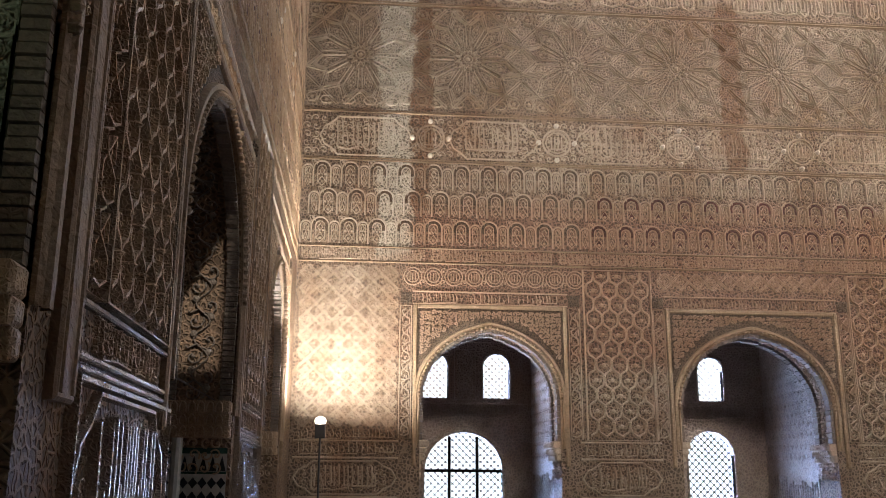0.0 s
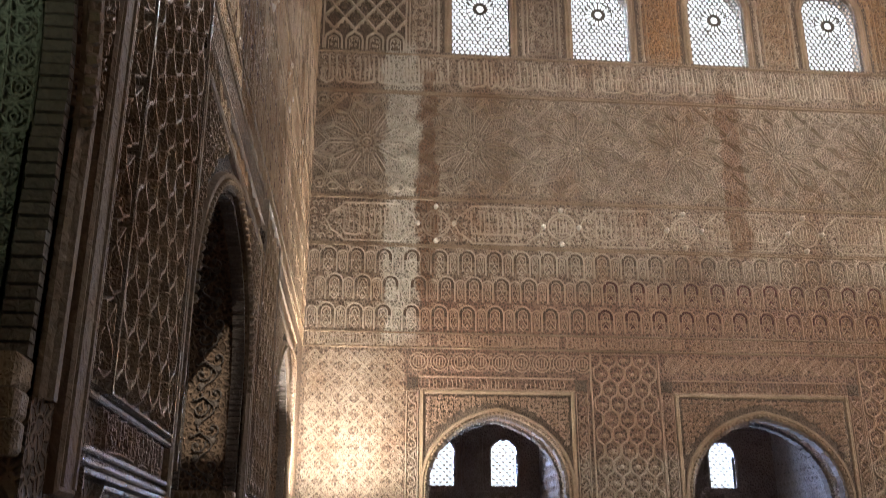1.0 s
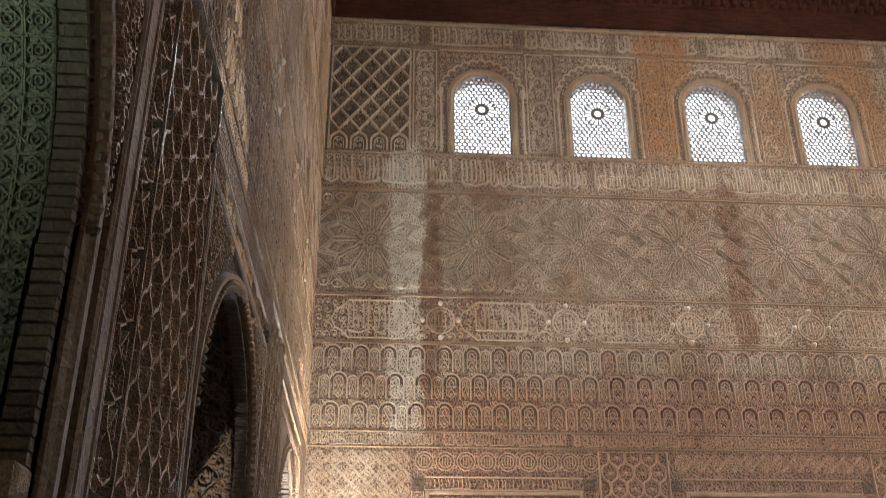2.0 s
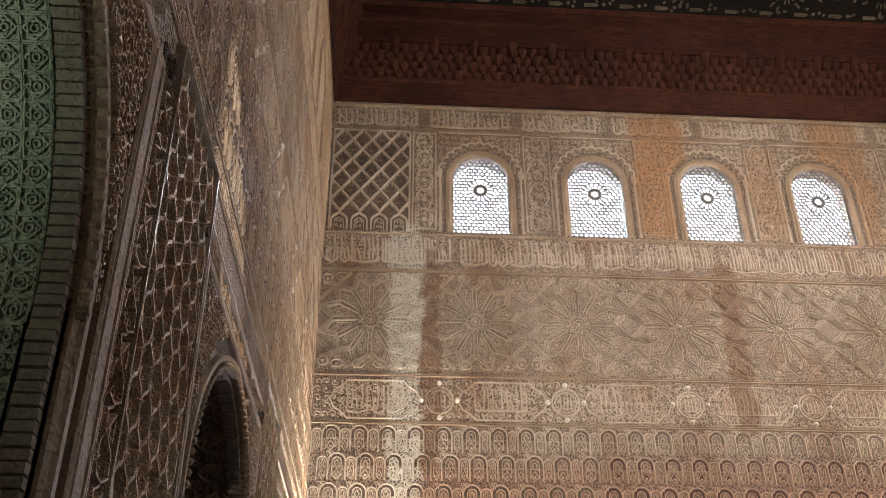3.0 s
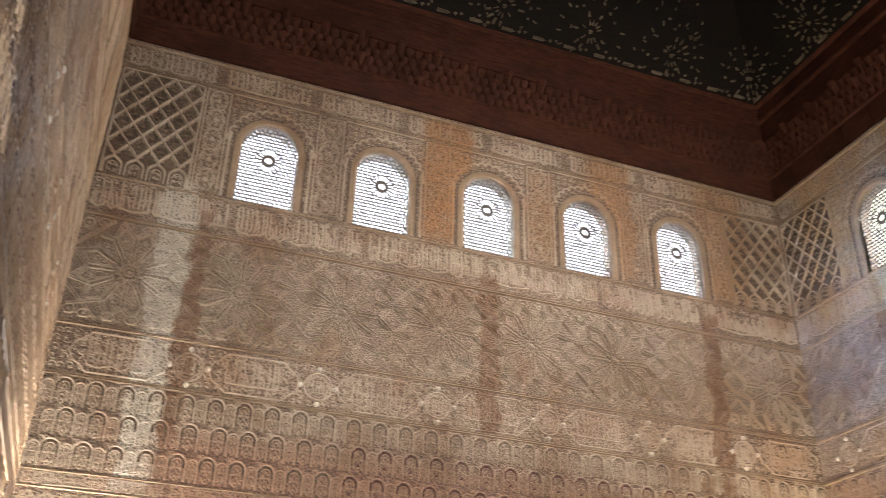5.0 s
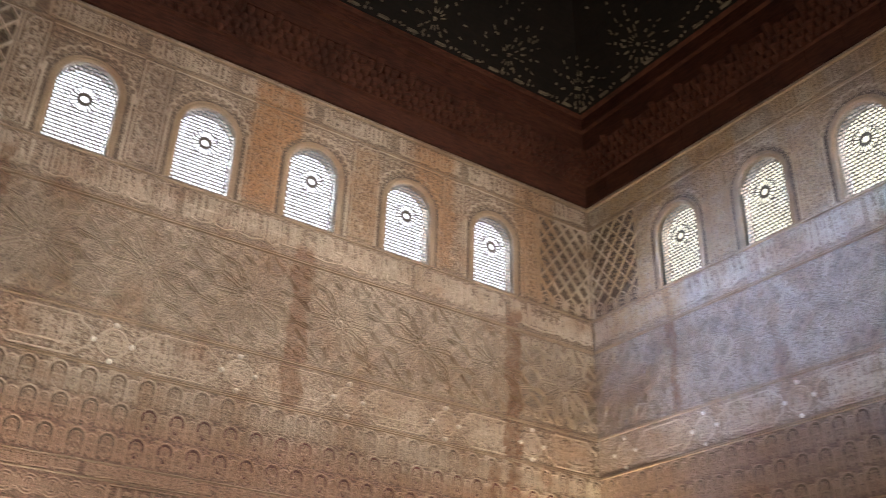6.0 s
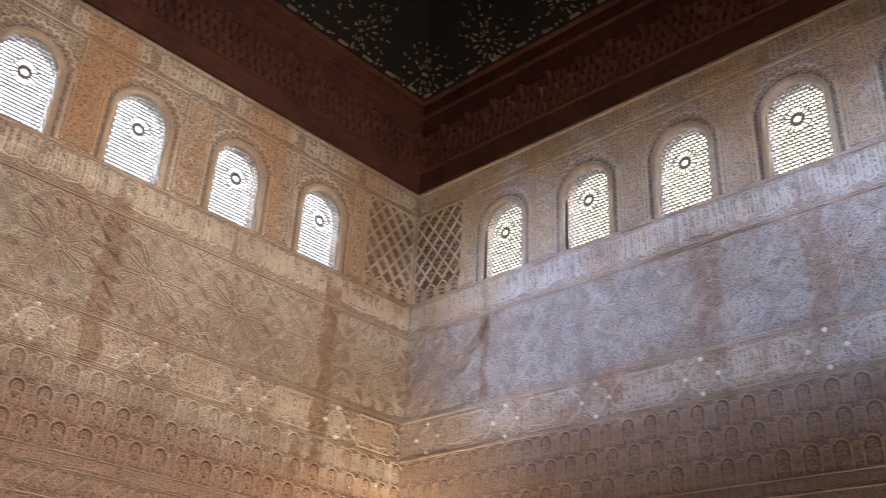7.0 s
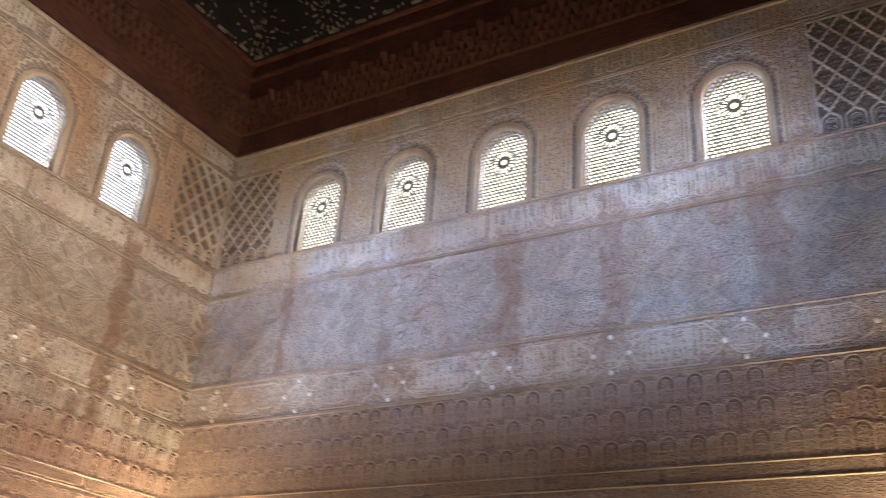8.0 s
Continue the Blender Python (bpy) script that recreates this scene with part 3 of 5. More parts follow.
def window_lattice():
    """Pierced plaster: round-cornered cells in staggered rows about a petalled eye."""
    s = Shape()
    eye, R0, R1 = 9.39 - WZB, 0.070, 0.195
    du, dz, front, back = 0.0735, 0.0560, 0.070, 0.084
    rnd = random.Random(5)

    def ring(outer, inner, m=0):
        n, k = len(s.v), len(outer)
        for d in (front, back):
            s.v += [(u, d, z) for u, z in outer] + [(u, d, z) for u, z in inner]
        for i in range(k):
            j = (i + 1) % k
            s.face((n + i, n + j, n + k + j, n + k + i))
            s.face((n + k + i, n + k + j, n + 3 * k + j, n + 3 * k + i))
            s.face((n + 2 * k + i, n + 2 * k + j, n + 3 * k + j, n + 3 * k + i))
    rows = int(1.42 / dz) + 1
    for j in range(rows):
        for i in range(-6, 7):
            u, z = (i + 0.5 * (j % 2)) * du, (j + 0.3) * dz
            top = WZS - WZB
            if abs(u) > WH + 0.03 or (z > top and math.hypot(u, z - top) > WH + 0.04):
                continue
            if math.hypot(u, z - eye) < R1 - 0.005:
                continue
            outer, inner = [], []
            f = rnd.uniform(0.73, 0.86)
            for q in range(12):
                a = math.pi / 6 * q + math.pi / 12
                hx = max(abs(math.cos(a)) / (du / 2), abs(math.cos(a)) / du + abs(math.sin(a)) / (dz * 2 / 3))
                r = 1 / hx
                outer.append((u + r * math.cos(a), z + r * math.sin(a)))
                inner.append((u + du / 2 * f * math.cos(a), z + dz / 2 * (f + 0.04) * 1.08 * math.sin(a)))
            ring(outer, inner)
    n = 16
    for k in range(n):
        a0, a1 = 2 * math.pi * k / n, 2 * math.pi * (k + 1) / n
        P = lambda r, f: (r * math.cos(a0 + (a1 - a0) * f), eye + r * math.sin(a0 + (a1 - a0) * f))
        ring([P(R0 + 0.022, 0), P(0.12, 0), P(R1 + 0.012, 0), P(R1 + 0.012, 1), P(0.12, 1), P(R0 + 0.022, 1)],
             [P(R0 + 0.034, 0.22), P(0.12, 0.16), P(R1 + 0.002, 0.12), P(R1 + 0.002, 0.88), P(0.12, 0.84), P(R0 + 0.034, 0.78)])
        ring([P(R0 - 0.018, 0), P(R0 + 0.022, 0), P(R0 + 0.022, 1), P(R0 - 0.018, 1)], [P(R0 + 0.001, 0.5)] * 4)
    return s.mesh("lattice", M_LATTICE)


def window_frame():
    s = Shape()
    sweep_arch(s, 0, WH, 0.0, WZS - WZB, WH, [(0.0, 0.10), (0.0, 0.01), (0.015, -0.018), (0.05, -0.03), (0.075, -0.012), (0.10, -0.022), (0.105, 0.01)], 24)
    return s.mesh("frame", M_MOULD)


def scalloped_hood(material):
    s = Shape()
    zs = WZS - WZB
    sweep_arch(s, 0, WH, 0.0, zs, WH, [(0.104, -0.003), (0.165, -0.003)], 24, 0.0, 1)
    for k in range(15):
        a = math.pi * (k + 0.5) / 15
        c = (0.585 * math.cos(a), zs + 0.02 + 0.60 * math.sin(a))
        t = a + math.pi / 2
        s.ribbon([(c[0] + 0.062 * math.cos(t + q), c[1] + 0.062 * math.sin(t + q)) for q in np.linspace(-math.pi / 2 - 1.57, math.pi / 2 - 1.57, 6)], 0.030, 0.036)
    s.ribbon([(-0.035, zs + 0.66), (0, zs + 0.76), (0.035, zs + 0.66)], 0.03, 0.03)
    def spandrel(u, z):
        return math.hypot(u, z - zs) > 0.69 and abs(u) < 0.60
    foliage(s, -0.62, 0.62, zs + 0.05, zs + 0.80, 0.055, 11, spandrel)
    ring = lambda u, z: 0.52 < math.hypot(u, max(0, z - zs)) < 0.58
    foliage(s, -0.60, 0.60, 0.05, zs + 0.6, 0.035, 13, ring, 0.009, 0.010)
    s.ribbon([(-0.63, zs + 0.84), (0.63, zs + 0.84)], 0.022, 0.02)
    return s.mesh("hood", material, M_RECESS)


def colonnette(material):
    s = Shape()
    prof = [(0.0, 0.026), (0.03, 0.026), (0.05, 0.016), (0.93, 0.015), (0.95, 0.022), (0.97, 0.018), (1.05, 0.034), (1.09, 0.034)]
    for (za, ra), (zb, rb) in zip(prof, prof[1:]):
        for i in range(6):
            a, b = math.pi * (1 + i / 6), math.pi * (1 + (i + 1) / 6)
            s.poly([(ra * math.cos(a), ra * math.sin(a), za), (ra * math.cos(b), ra * math.sin(b), za), (rb * math.cos(b), rb * math.sin(b), zb), (rb * math.cos(a), rb * math.sin(a), zb)])
    return s.mesh("colonnette", material)


LATTICE, FRAME = window_lattice(), window_frame()


# ---------------------------------------------------------------- walls
def arched_bay(wall, c, half, zs, rise, point, alfiz, top, ground, raised, seed, broad=0.05, edge=0.14):
    """Everything round one alcove arch: roll, spandrel carving, inscription border, soffit blocks, imposts."""
    a0, a1 = alfiz
    s = Shape()
    sweep_arch(s, c, half, 2.16, zs, rise, [(0.0, 0.02), (0.0, -0.014), (0.015, -0.028), (0.032, -0.014), (0.045, -0.036), (0.075, -0.036), (0.09, 0.004)], 36, point)
    for q in range(56):
        line = arch_line(c, half + 0.016, 2.2, zs, rise * (half + 0.016) / half, 54, point)
        u, z = line[1 + q] if q < 55 else line[-2]
        s.dome(u, z, 0.024, 0.022, 6, base=-0.022)
    part("arch_moulding", s, M_MOULD, wall, "roped plaster roll round the arch")
    s = Shape()
    def above(u, z):
        k = (u - c) / (half + 0.12)
        if abs(k) >= 1:
            return z > zs + 0.0
        return z > zs + (rise * 1.13 + point) * math.sqrt(1 - k * k) + 0.03
    foliage(s, a0 + 0.03, a1 - 0.03, zs, top - 0.02, 0.038, seed, above, 0.014, 0.026)
    foliage(s, a0 + 0.03, a1 - 0.03, zs + 0.03, top - 0.03, 0.026, seed + 1, above, 0.010, 0.020)
    # flat dark sheet behind the vines paints the spandrel's deep shade
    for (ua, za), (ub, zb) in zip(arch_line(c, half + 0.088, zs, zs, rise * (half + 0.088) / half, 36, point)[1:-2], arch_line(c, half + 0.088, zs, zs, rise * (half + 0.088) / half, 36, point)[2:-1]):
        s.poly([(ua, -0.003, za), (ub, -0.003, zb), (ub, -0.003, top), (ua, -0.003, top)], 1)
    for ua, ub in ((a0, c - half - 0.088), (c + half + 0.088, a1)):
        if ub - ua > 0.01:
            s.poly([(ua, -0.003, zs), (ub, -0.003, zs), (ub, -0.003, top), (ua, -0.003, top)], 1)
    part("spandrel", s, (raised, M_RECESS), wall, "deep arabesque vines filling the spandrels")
    s = Shape()
    for u0, u1 in ((a0 - broad, a0), (a1, a1 + broad)):
        s.box(u0, u1, 1.95, top + 0.05, -0.035, 0.004, 0, 0.01)
        if broad > 0.1:
            for e in (u0 + 0.03, u1 - 0.03):
                s.ribbon([(e, 1.97), (e, top)], 0.03, 0.006, base=-0.033)
    s.box(a0, a1, top, top + 0.05, -0.035, 0.004, 0, 0.01)
    part("arch_frame", s, M_MOULD, wall, "plain ochre rectangular moulding")
    s = Shape()
    wide = max(edge, 0.08)
    for u0 in (a0 - broad - 0.02 - wide, a1 + broad + 0.02):
        s.ribbon([(u0, 2.27), (u0 + wide, 2.27), (u0 + wide, top + 0.03), (u0, top + 0.03)], 0.016, 0.022, True)
        n = 7
        for k in range(n):
            za, step = 2.30 + k * (top - 2.30) / n, (top - 2.30) / n
            P = lambda f, g: (u0 + wide * f, za + step * g)
            s.ribbon([P(0.15, 0.05), P(0.5, 0.0), P(0.85, 0.12), P(0.80, 0.40), P(0.30, 0.62), P(0.18, 0.85), P(0.5, 0.96)], 0.016, 0.026)
            s.ribbon([P(0.85, 0.95), P(0.55, 0.72), P(0.22, 0.48), P(0.18, 0.24)], 0.014, 0.022)
            s.ribbon([P(0.86, 0.58), P(0.86, 0.90)], 0.014, 0.022)
            s.ribbon([P(0.66, 0.50), P(0.66, 0.74)], 0.012, 0.020)
            curl(s, *P(0.5, 0.20), wide * 0.18, k * 1.7, 1, 0.010, 0.016)
    for u in (a0 - broad - 0.02 - wide / 2, a1 + broad + 0.02 + wide / 2):
        s.box(u - 0.07, u + 0.07, top + 0.06, top + 0.20, -0.014, 0.004, 1, 0.008)
        s.ribbon([(u + 0.045 * math.cos(q), top + 0.13 + 0.045 * math.sin(q)) for q in np.linspace(0, 6.28, 8, endpoint=False)], 0.012, 0.014, True, 1, base=-0.012)
    part("border", s, (raised, M_RECESS), wall, "narrow upright border with worn relief")
    n = 3
    wide = (a1 - a0 - 0.02) / n
    for k in range(n):
        put_at(part("inscription_panel", inscription(wide - 0.03, 0.13, seed + k, 0.045, False), raised, wall), a0 + 0.02 + k * wide, top + 0.065)
    s = Shape()
    s.ribbon([(a0 - 0.06, top + 0.21), (a1 + 0.06, top + 0.21)], 0.02, 0.022)
    s.ribbon([(a0 - 0.06, top + 0.058), (a1 + 0.06, top + 0.058)], 0.014, 0.02)
    part("fillet", s, raised, wall)


def soffit_interlace(wall, c, half, zs, rise, point, d0, d1):
    """Panels of knotted squares lining the underside of an arch."""
    line = np.array(arch_line(c, half, 1.4, zs, rise, 60, point))
    run = np.r_[0, np.cumsum(np.linalg.norm(np.diff(line, axis=0), axis=1))]
    s = Shape()

    def at(t, d, h):
        u, z = np.interp(t, run, line[:, 0]), np.interp(t, run, line[:, 1])
        n = np.array((c - u, 0.0 if z < zs else zs - z))
        n = n / max(1e-6, np.linalg.norm(n))
        return (u + n[0] * h, d, z + n[1] * h)

    def strap(pts, w=0.011, h=0.013):
        p = np.array(pts, float)
        for a, b in zip(p, np.roll(p, -1, 0)):
            k = max(1, int(np.linalg.norm(b - a) / 0.06))
            t = (b - a) / max(1e-6, np.linalg.norm(b - a))
            o = np.array((-t[1], t[0])) * w / 2
            for i in range(k):
                f, g = a + (b - a) * i / k, a + (b - a) * (i + 1) / k
                for lo, hi, hl, hh in ((1, 0.5, -0.002, h), (0.5, -0.5, h, h), (-0.5, -1, h, -0.002)):
                    s.poly([at(*(f + o * lo), hl), at(*(g + o * lo), hl), at(*(g + o * hi), hh), at(*(f + o * hi), hh)])
    wide = (d1 - d0) / 3
    n = int(run[-1] / wide)
    for j in range(n):
        for i in range(3):
            t, d, r = (j + 0.5) * wide, d0 + (i + 0.5) * wide, wide * 0.46
            strap([(t - r, d - r), (t + r, d - r), (t + r, d + r), (t - r, d + r)])
            strap([(t + r * 0.86 * math.cos(q), d + r * 0.86 * math.sin(q)) for q in np.linspace(0, 2 * math.pi, 4, endpoint=False)])
            strap([(t + r * 0.72 * math.cos(q + 0.785), d + r * 0.72 * math.sin(q + 0.785)) for q in np.linspace(0, 2 * math.pi, 4, endpoint=False)])
            strap([(t + r * 0.28 * math.cos(q), d + r * 0.28 * math.sin(q)) for q in np.linspace(0, 2 * math.pi, 8, endpoint=False)], 0.010)
    strap([(0.1, d0), (run[-1] - 0.1, d0)], 0.02)
    strap([(0.1, d1), (run[-1] - 0.1, d1)], 0.02)
    part("soffit_panel", s, M_GREEN, wall, "knotted square panels under the arch")
    s = Shape()
    for a, b in zip(np.arange(0, run[-1] - 0.04, 0.04), np.arange(0.04, run[-1], 0.04)):
        s.poly([at(a, d0, 0.003), at(b, d0, 0.003), at(b, d1, 0.003), at(a, d1, 0.003)])
    part("soffit_ground", s, M_GREEN, wall)


def soffit_blocks(wall, c, half, zs, rise, point, thick, vine, interlaced=False, tall=0.072, deep=0.118):
    """Plaster voussoirs edging the underside of an arch, with a carved strip between."""
    line = arch_line(c, half, 2.25, zs, rise, round(math.pi * half / tall), point)
    low = round((zs - 2.25) / tall)
    feet = [i / low for i in range(low)]
    pts = [(line[0][0], 2.25 + (zs - 2.25) * f) for f in feet] + line[1:-1]
    pts += [(line[-1][0], 2.25 + (zs - 2.25) * f) for f in reversed(feet)]
    rnd = random.Random(3)
    for d0, d1 in ((0.012, 0.012 + deep), (thick - 0.02 - deep, thick - 0.02)):
        for (ua, za), (ub, zb) in zip(pts, pts[1:]):
            p, q = np.array((ua, za)), np.array((ub, zb))
            p, q = p + (q - p) * 0.05, q - (q - p) * 0.05
            inn = np.array((c, zs)) - (p + q) / 2
            if (p[1] + q[1]) / 2 < zs:
                inn[1] = 0
            inn = inn / np.linalg.norm(inn) * (0.030 + rnd.uniform(0, 0.014))
            s = Shape()
            A = [(p[0], d0, p[1]), (q[0], d0, q[1]), (q[0], d1, q[1]), (p[0], d1, p[1])]
            k = 0.12
            B = [(x + inn[0] + (m[0] - x) * k, d, z + inn[1] + (m[1] - z) * k) for (x, d, z), m in zip(A, [((p + q) / 2)] * 4)]
            s.poly(B)
            for i in range(4):
                j = (i + 1) % 4
                s.poly([A[i], A[j], B[j], B[i]])
            part("voussoir", s, M_VOUSSOIR, wall)
    if interlaced:
        soffit_interlace(wall, c, half, zs, rise, point, 0.03 + deep, thick - 0.03 - deep)
        return
    # a running vine unrolled along the underside
    run = [0.0]
    for (ua, za), (ub, zb) in zip(pts, pts[1:]):
        run.append(run[-1] + math.hypot(ub - ua, zb - za))
    us, zss = [p[0] for p in pts], [p[1] for p in pts]
    f = Shape()
    d0, d1 = 0.03 + deep, thick - 0.03 - deep
    wide = d1 - d0
    n = max(2, int(run[-1] / (wide * 0.9)))
    for k in range(n):
        t, step = k * run[-1] / n, run[-1] / n
        curl(f, d0 + wide * 0.32, t + step * 0.30, wide * 0.24, 0.8, 1, 0.012, 0.014)
        curl(f, d0 + wide * 0.68, t + step * 0.75, wide * 0.24, 3.6, -1, 0.012, 0.014)
        f.ribbon([(d0 + wide * (0.5 + 0.20 * math.sin(2 * math.pi * q / 8)), t + step * q / 8) for q in range(9)], 0.012, 0.014)
        f.dome(d0 + wide * 0.30, t + step * 0.62, wide * 0.12, 0.016, 6)
        f.dome(d0 + wide * 0.70, t + step * 0.12, wide * 0.12, 0.016, 6)
        f.ribbon([(d0 + wide * 0.60, t + step * 0.40), (d0 + wide * 0.82, t + step * 0.52), (d0 + wide * 0.88, t + step * 0.46)], 0.014, 0.016)
    for e in (d0, d1):
        f.ribbon([(e, 0.0), (e, run[-1])], 0.018, 0.022)
    out = []
    for a, h, t in f.v:
        u, z = float(np.interp(t, run, us)), float(np.interp(t, run, zss))
        inn = np.array((c - u, 0.0 if z < zs else zs - z))
        inn = inn / max(1e-6, np.linalg.norm(inn))
        out.append((u - inn[0] * h, a, z - inn[1] * h))
    f.v = out
    part("soffit_vine", f, vine, wall, "carved vine strip under the arch")


def impost(wall, c, half, side, thick, raised):
    """Carved capital block carrying the arch on one side, on an engaged shaft."""
    u = c + side * half
    s = Shape()
    for z0, z1, out in ((2.02, 2.10, 0.05), (2.10, 2.17, 0.075), (2.17, 2.25, 0.10)):
        lo, hi = sorted((u + side * 0.004, u - side * out))
        s.box(lo, hi, z0, z1, 0.004, thick * 0.92, 0, 0.012)
    for k in range(6):
        d = 0.04 + k * thick * 0.14
        for z in (2.055, 2.13):
            s.poly([(u - side * 0.055, d, z - 0.025), (u - side * 0.095, d + 0.03, z + 0.03), (u - side * 0.055, d + 0.06, z - 0.025)])
    part("impost", s, raised, wall, "carved stalactite plaster capital")
    f = Shape()
    foliage(f, 0.05, thick * 0.9, 1.80, 2.03, 0.045, int(c * 31) + side, None, 0.014, 0.018)
    for z in (2.06, 2.13, 2.21):
        n = 7
        for k in range(n):
            a = 0.05 + (k + 0.5) * (thick * 0.85) / n
            f.ribbon(arch_line(a, thick * 0.045, z - 0.03, z, 0.03, 5), 0.014, 0.016)
    lift = lambda z: 0.05 if z > 2.03 else 0.0
    f.v = [(u + side * d - side * (lift(z) + (0.025 if z > 2.10 else 0) + (0.025 if z > 2.17 else 0)), a, z) for a, d, z in f.v]
    part("capital_carving", f, raised, wall, "vine and niche carving on the capital")


def upper_wall(wall, length, windows, raised, ground, stars, seed, medal0, proud=1.0, red=True, last=None):
    """The bands of ornament above the arches, from the ledge up to the cornice."""
    s = Shape()
    for z, h, out in ((4.41, 0.022, 0.022), (4.60, 0.022, 0.022), (5.735, 0.022, 0.026), (5.765, 0.016, 0.018), (6.39, 0.022, 0.026), (6.42, 0.014, 0.016), (7.94, 0.026, 0.030), (7.975, 0.016, 0.020), (8.55, 0.022, 0.024), (10.40, 0.018, 0.02), (10.83, 0.035, 0.03)):
        s.box(0, length, z - h / 2, z + h / 2, -out * proud, 0.004, 0, 0.01 * proud)
    part("string_course", s, M_MOULD, wall, "thin level plaster mouldings")
    n = round(length / 1.6)
    for k in range(n):
        me = part("inscription_panel", inscription(length / n - 0.03, 0.155, seed + k, 0.05), raised, wall)
        put_at(me, k * length / n + 0.015, 4.43)
    # three tiers of arcading
    p = 0.345
    n = int(length / p)
    p = length / n
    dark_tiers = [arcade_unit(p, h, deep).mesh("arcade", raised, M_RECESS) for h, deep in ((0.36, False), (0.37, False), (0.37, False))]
    red_tiers = [arcade_unit(p, h, deep).mesh("arcade", raised, M_RED) for h, deep in ((0.36, True), (0.37, True), (0.37, False))]
    for row, z in enumerate((4.63, 5.00, 5.36)):
        for k in range(n):
            kind = red_tiers if red and row < 2 and k * p > 3.3 else dark_tiers
            put_at(part("arcade", kind[row], None, wall), (k + 0.5 + 0.25 * (row % 2)) * p if k < n - 1 else (k + 0.5) * p, z)
    # great inscription with medallions and chalk-white bosses
    med = medallion().mesh("medallion", raised)
    boss = Shape()
    boss.dome(0, 0, 0.036, 0.045, 8)
    boss = boss.mesh("boss", M_BOSS)
    cart = [cartouche(1.16, 0.54, seed + 20 + k).mesh("cartouche", raised) for k in range(3)]
    filler = Shape()
    pitch = length / round(length / 1.65)
    foliage(filler, 0, pitch, 5.79, 6.35, 0.062, seed + 5, None, 0.013, 0.014)
    filler = filler.mesh("vine_ground", raised)
    for k in range(round(length / 1.65)):
        part("vine_ground", filler, None, wall).location = (k * pitch, 0.004, 0)
    k, u = 0, medal0
    while u < length - 0.2:
        put_at(part("medallion", med, None, wall), u, 6.06)
        for a, b in ((0, 0.235), (0, -0.235), (0.235, 0), (-0.235, 0)):
            put_at(part("boss", boss, None, wall, "chalk-white plaster stud"), u + a, 6.06 + b)
        if u + 1.45 < length:
            put_at(part("cartouche", cart[k % 3], None, wall), u + 0.825, 6.06)
        elif length - u > 1.0:
            rest = length - u - 0.30
            put_at(part("cartouche", cartouche(rest, 0.54, seed + 33), raised, wall), u + 0.26 + rest / 2, 6.06)
        k, u = k + 1, u + 1.65
    if medal0 > 0.9:
        put_at(part("cartouche", cart[1], None, wall), medal0 - 0.825, 6.06)
    # wheels of strapwork
    n = stars
    cell = length / n
    side = wall.name.split("_")[1]
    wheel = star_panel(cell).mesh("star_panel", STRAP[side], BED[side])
    for k in range(n):
        put_at(part("star_panel", wheel, None, wall, "twelve-armed strapwork wheel"), (k + 0.5) * cell, 7.19)
    # tall inscription under the windows and broad one over them
    n = round(length / 1.9)
    for k in range(n):
        put_at(part("inscription_panel", inscription(length / n - 0.02, 0.50, seed + 40 + k, 0.052), raised, wall), k * length / n + 0.01, 8.02)
    n = round(length / 1.43)
    for k in range(n):
        put_at(part("inscription_panel", inscription(length / n - 0.10, 0.36, seed + 60 + k, 0.085), raised, wall), k * length / n + 0.05, 10.43)
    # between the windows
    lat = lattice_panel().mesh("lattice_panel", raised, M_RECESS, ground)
    put_at(part("lattice_panel", lat, None, wall, "diamond net of notched plaster straps"), 0.06, 8.60)
    put_at(part("lattice_panel", lat, None, wall, "diamond net of notched plaster straps"), (last or length - 1.20), 8.60)
    for k, (a, b) in enumerate(zip(windows, windows[1:])):
        a, b = a + 0.665, b - 0.665
        put_at(part("arabesque_panel", arabesque_panel(b - a, 1.70, seed + 80 + k), raised, wall), a, 8.64)
    for a, b in ((1.25, windows[0] - 0.665), (windows[-1] + 0.665, (last or length - 1.20) - 0.05)):
        if b - a > 0.15:
            put_at(part("arabesque_panel", arabesque_panel(b - a, 1.70, seed + 90, 5), raised, wall), a, 8.64)


def clerestory(wall, number, windows, raised):
    hood, shaft = scalloped_hood(raised), colonnette(raised)
    for i, u in enumerate(windows):
        ob = tagged(new("window_%d" % (number + i)), "round-headed clerestory window with pierced plaster lattice", "window", kind="structure")
        ob.parent = None
        ob.matrix_world = wall.matrix_world @ Matrix.Translation((u, 0, WZB))
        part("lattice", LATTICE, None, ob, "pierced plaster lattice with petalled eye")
        part("frame", FRAME, None, ob, "ochre plaster roll frame")
        part("hood", hood, None, ob, "scalloped plaster hood with carved spandrels")
        for d in (-0.60, 0.60):
            put_at(part("colonnette", shaft, None, ob), d, 0.0)


def wall_base(name, label, m, length, low_holes, windows, ground, thick=0.50):
    s = Shape()
    pierced(s, 0.0, length, 0.0, 4.30, low_holes, thick)
    pierced(s, 0.0, length, 4.30, 13.0, [(u, WH, WZB, WZS, WH, 0.0) for u in windows], 0.24)
    ob = new(name, s.mesh(name, ground))
    ob.matrix_world = m
    return tagged(ob, label, "wall", kind="structure")


M_N = Matrix.Identity(4)
M_E = Matrix(((0, 1, 0, W), (-1, 0, 0, 0), (0, 0, 1, 0), (0, 0, 0, 1)))
M_W = Matrix(((0, -1, 0, 0), (1, 0, 0, -DEEP), (0, 0, 1, 0), (0, 0, 0, 1)))
M_S = Matrix(((-1, 0, 0, W), (0, -1, 0, -DEEP), (0, 0, 1, 0), (0, 0, 0, 1)))

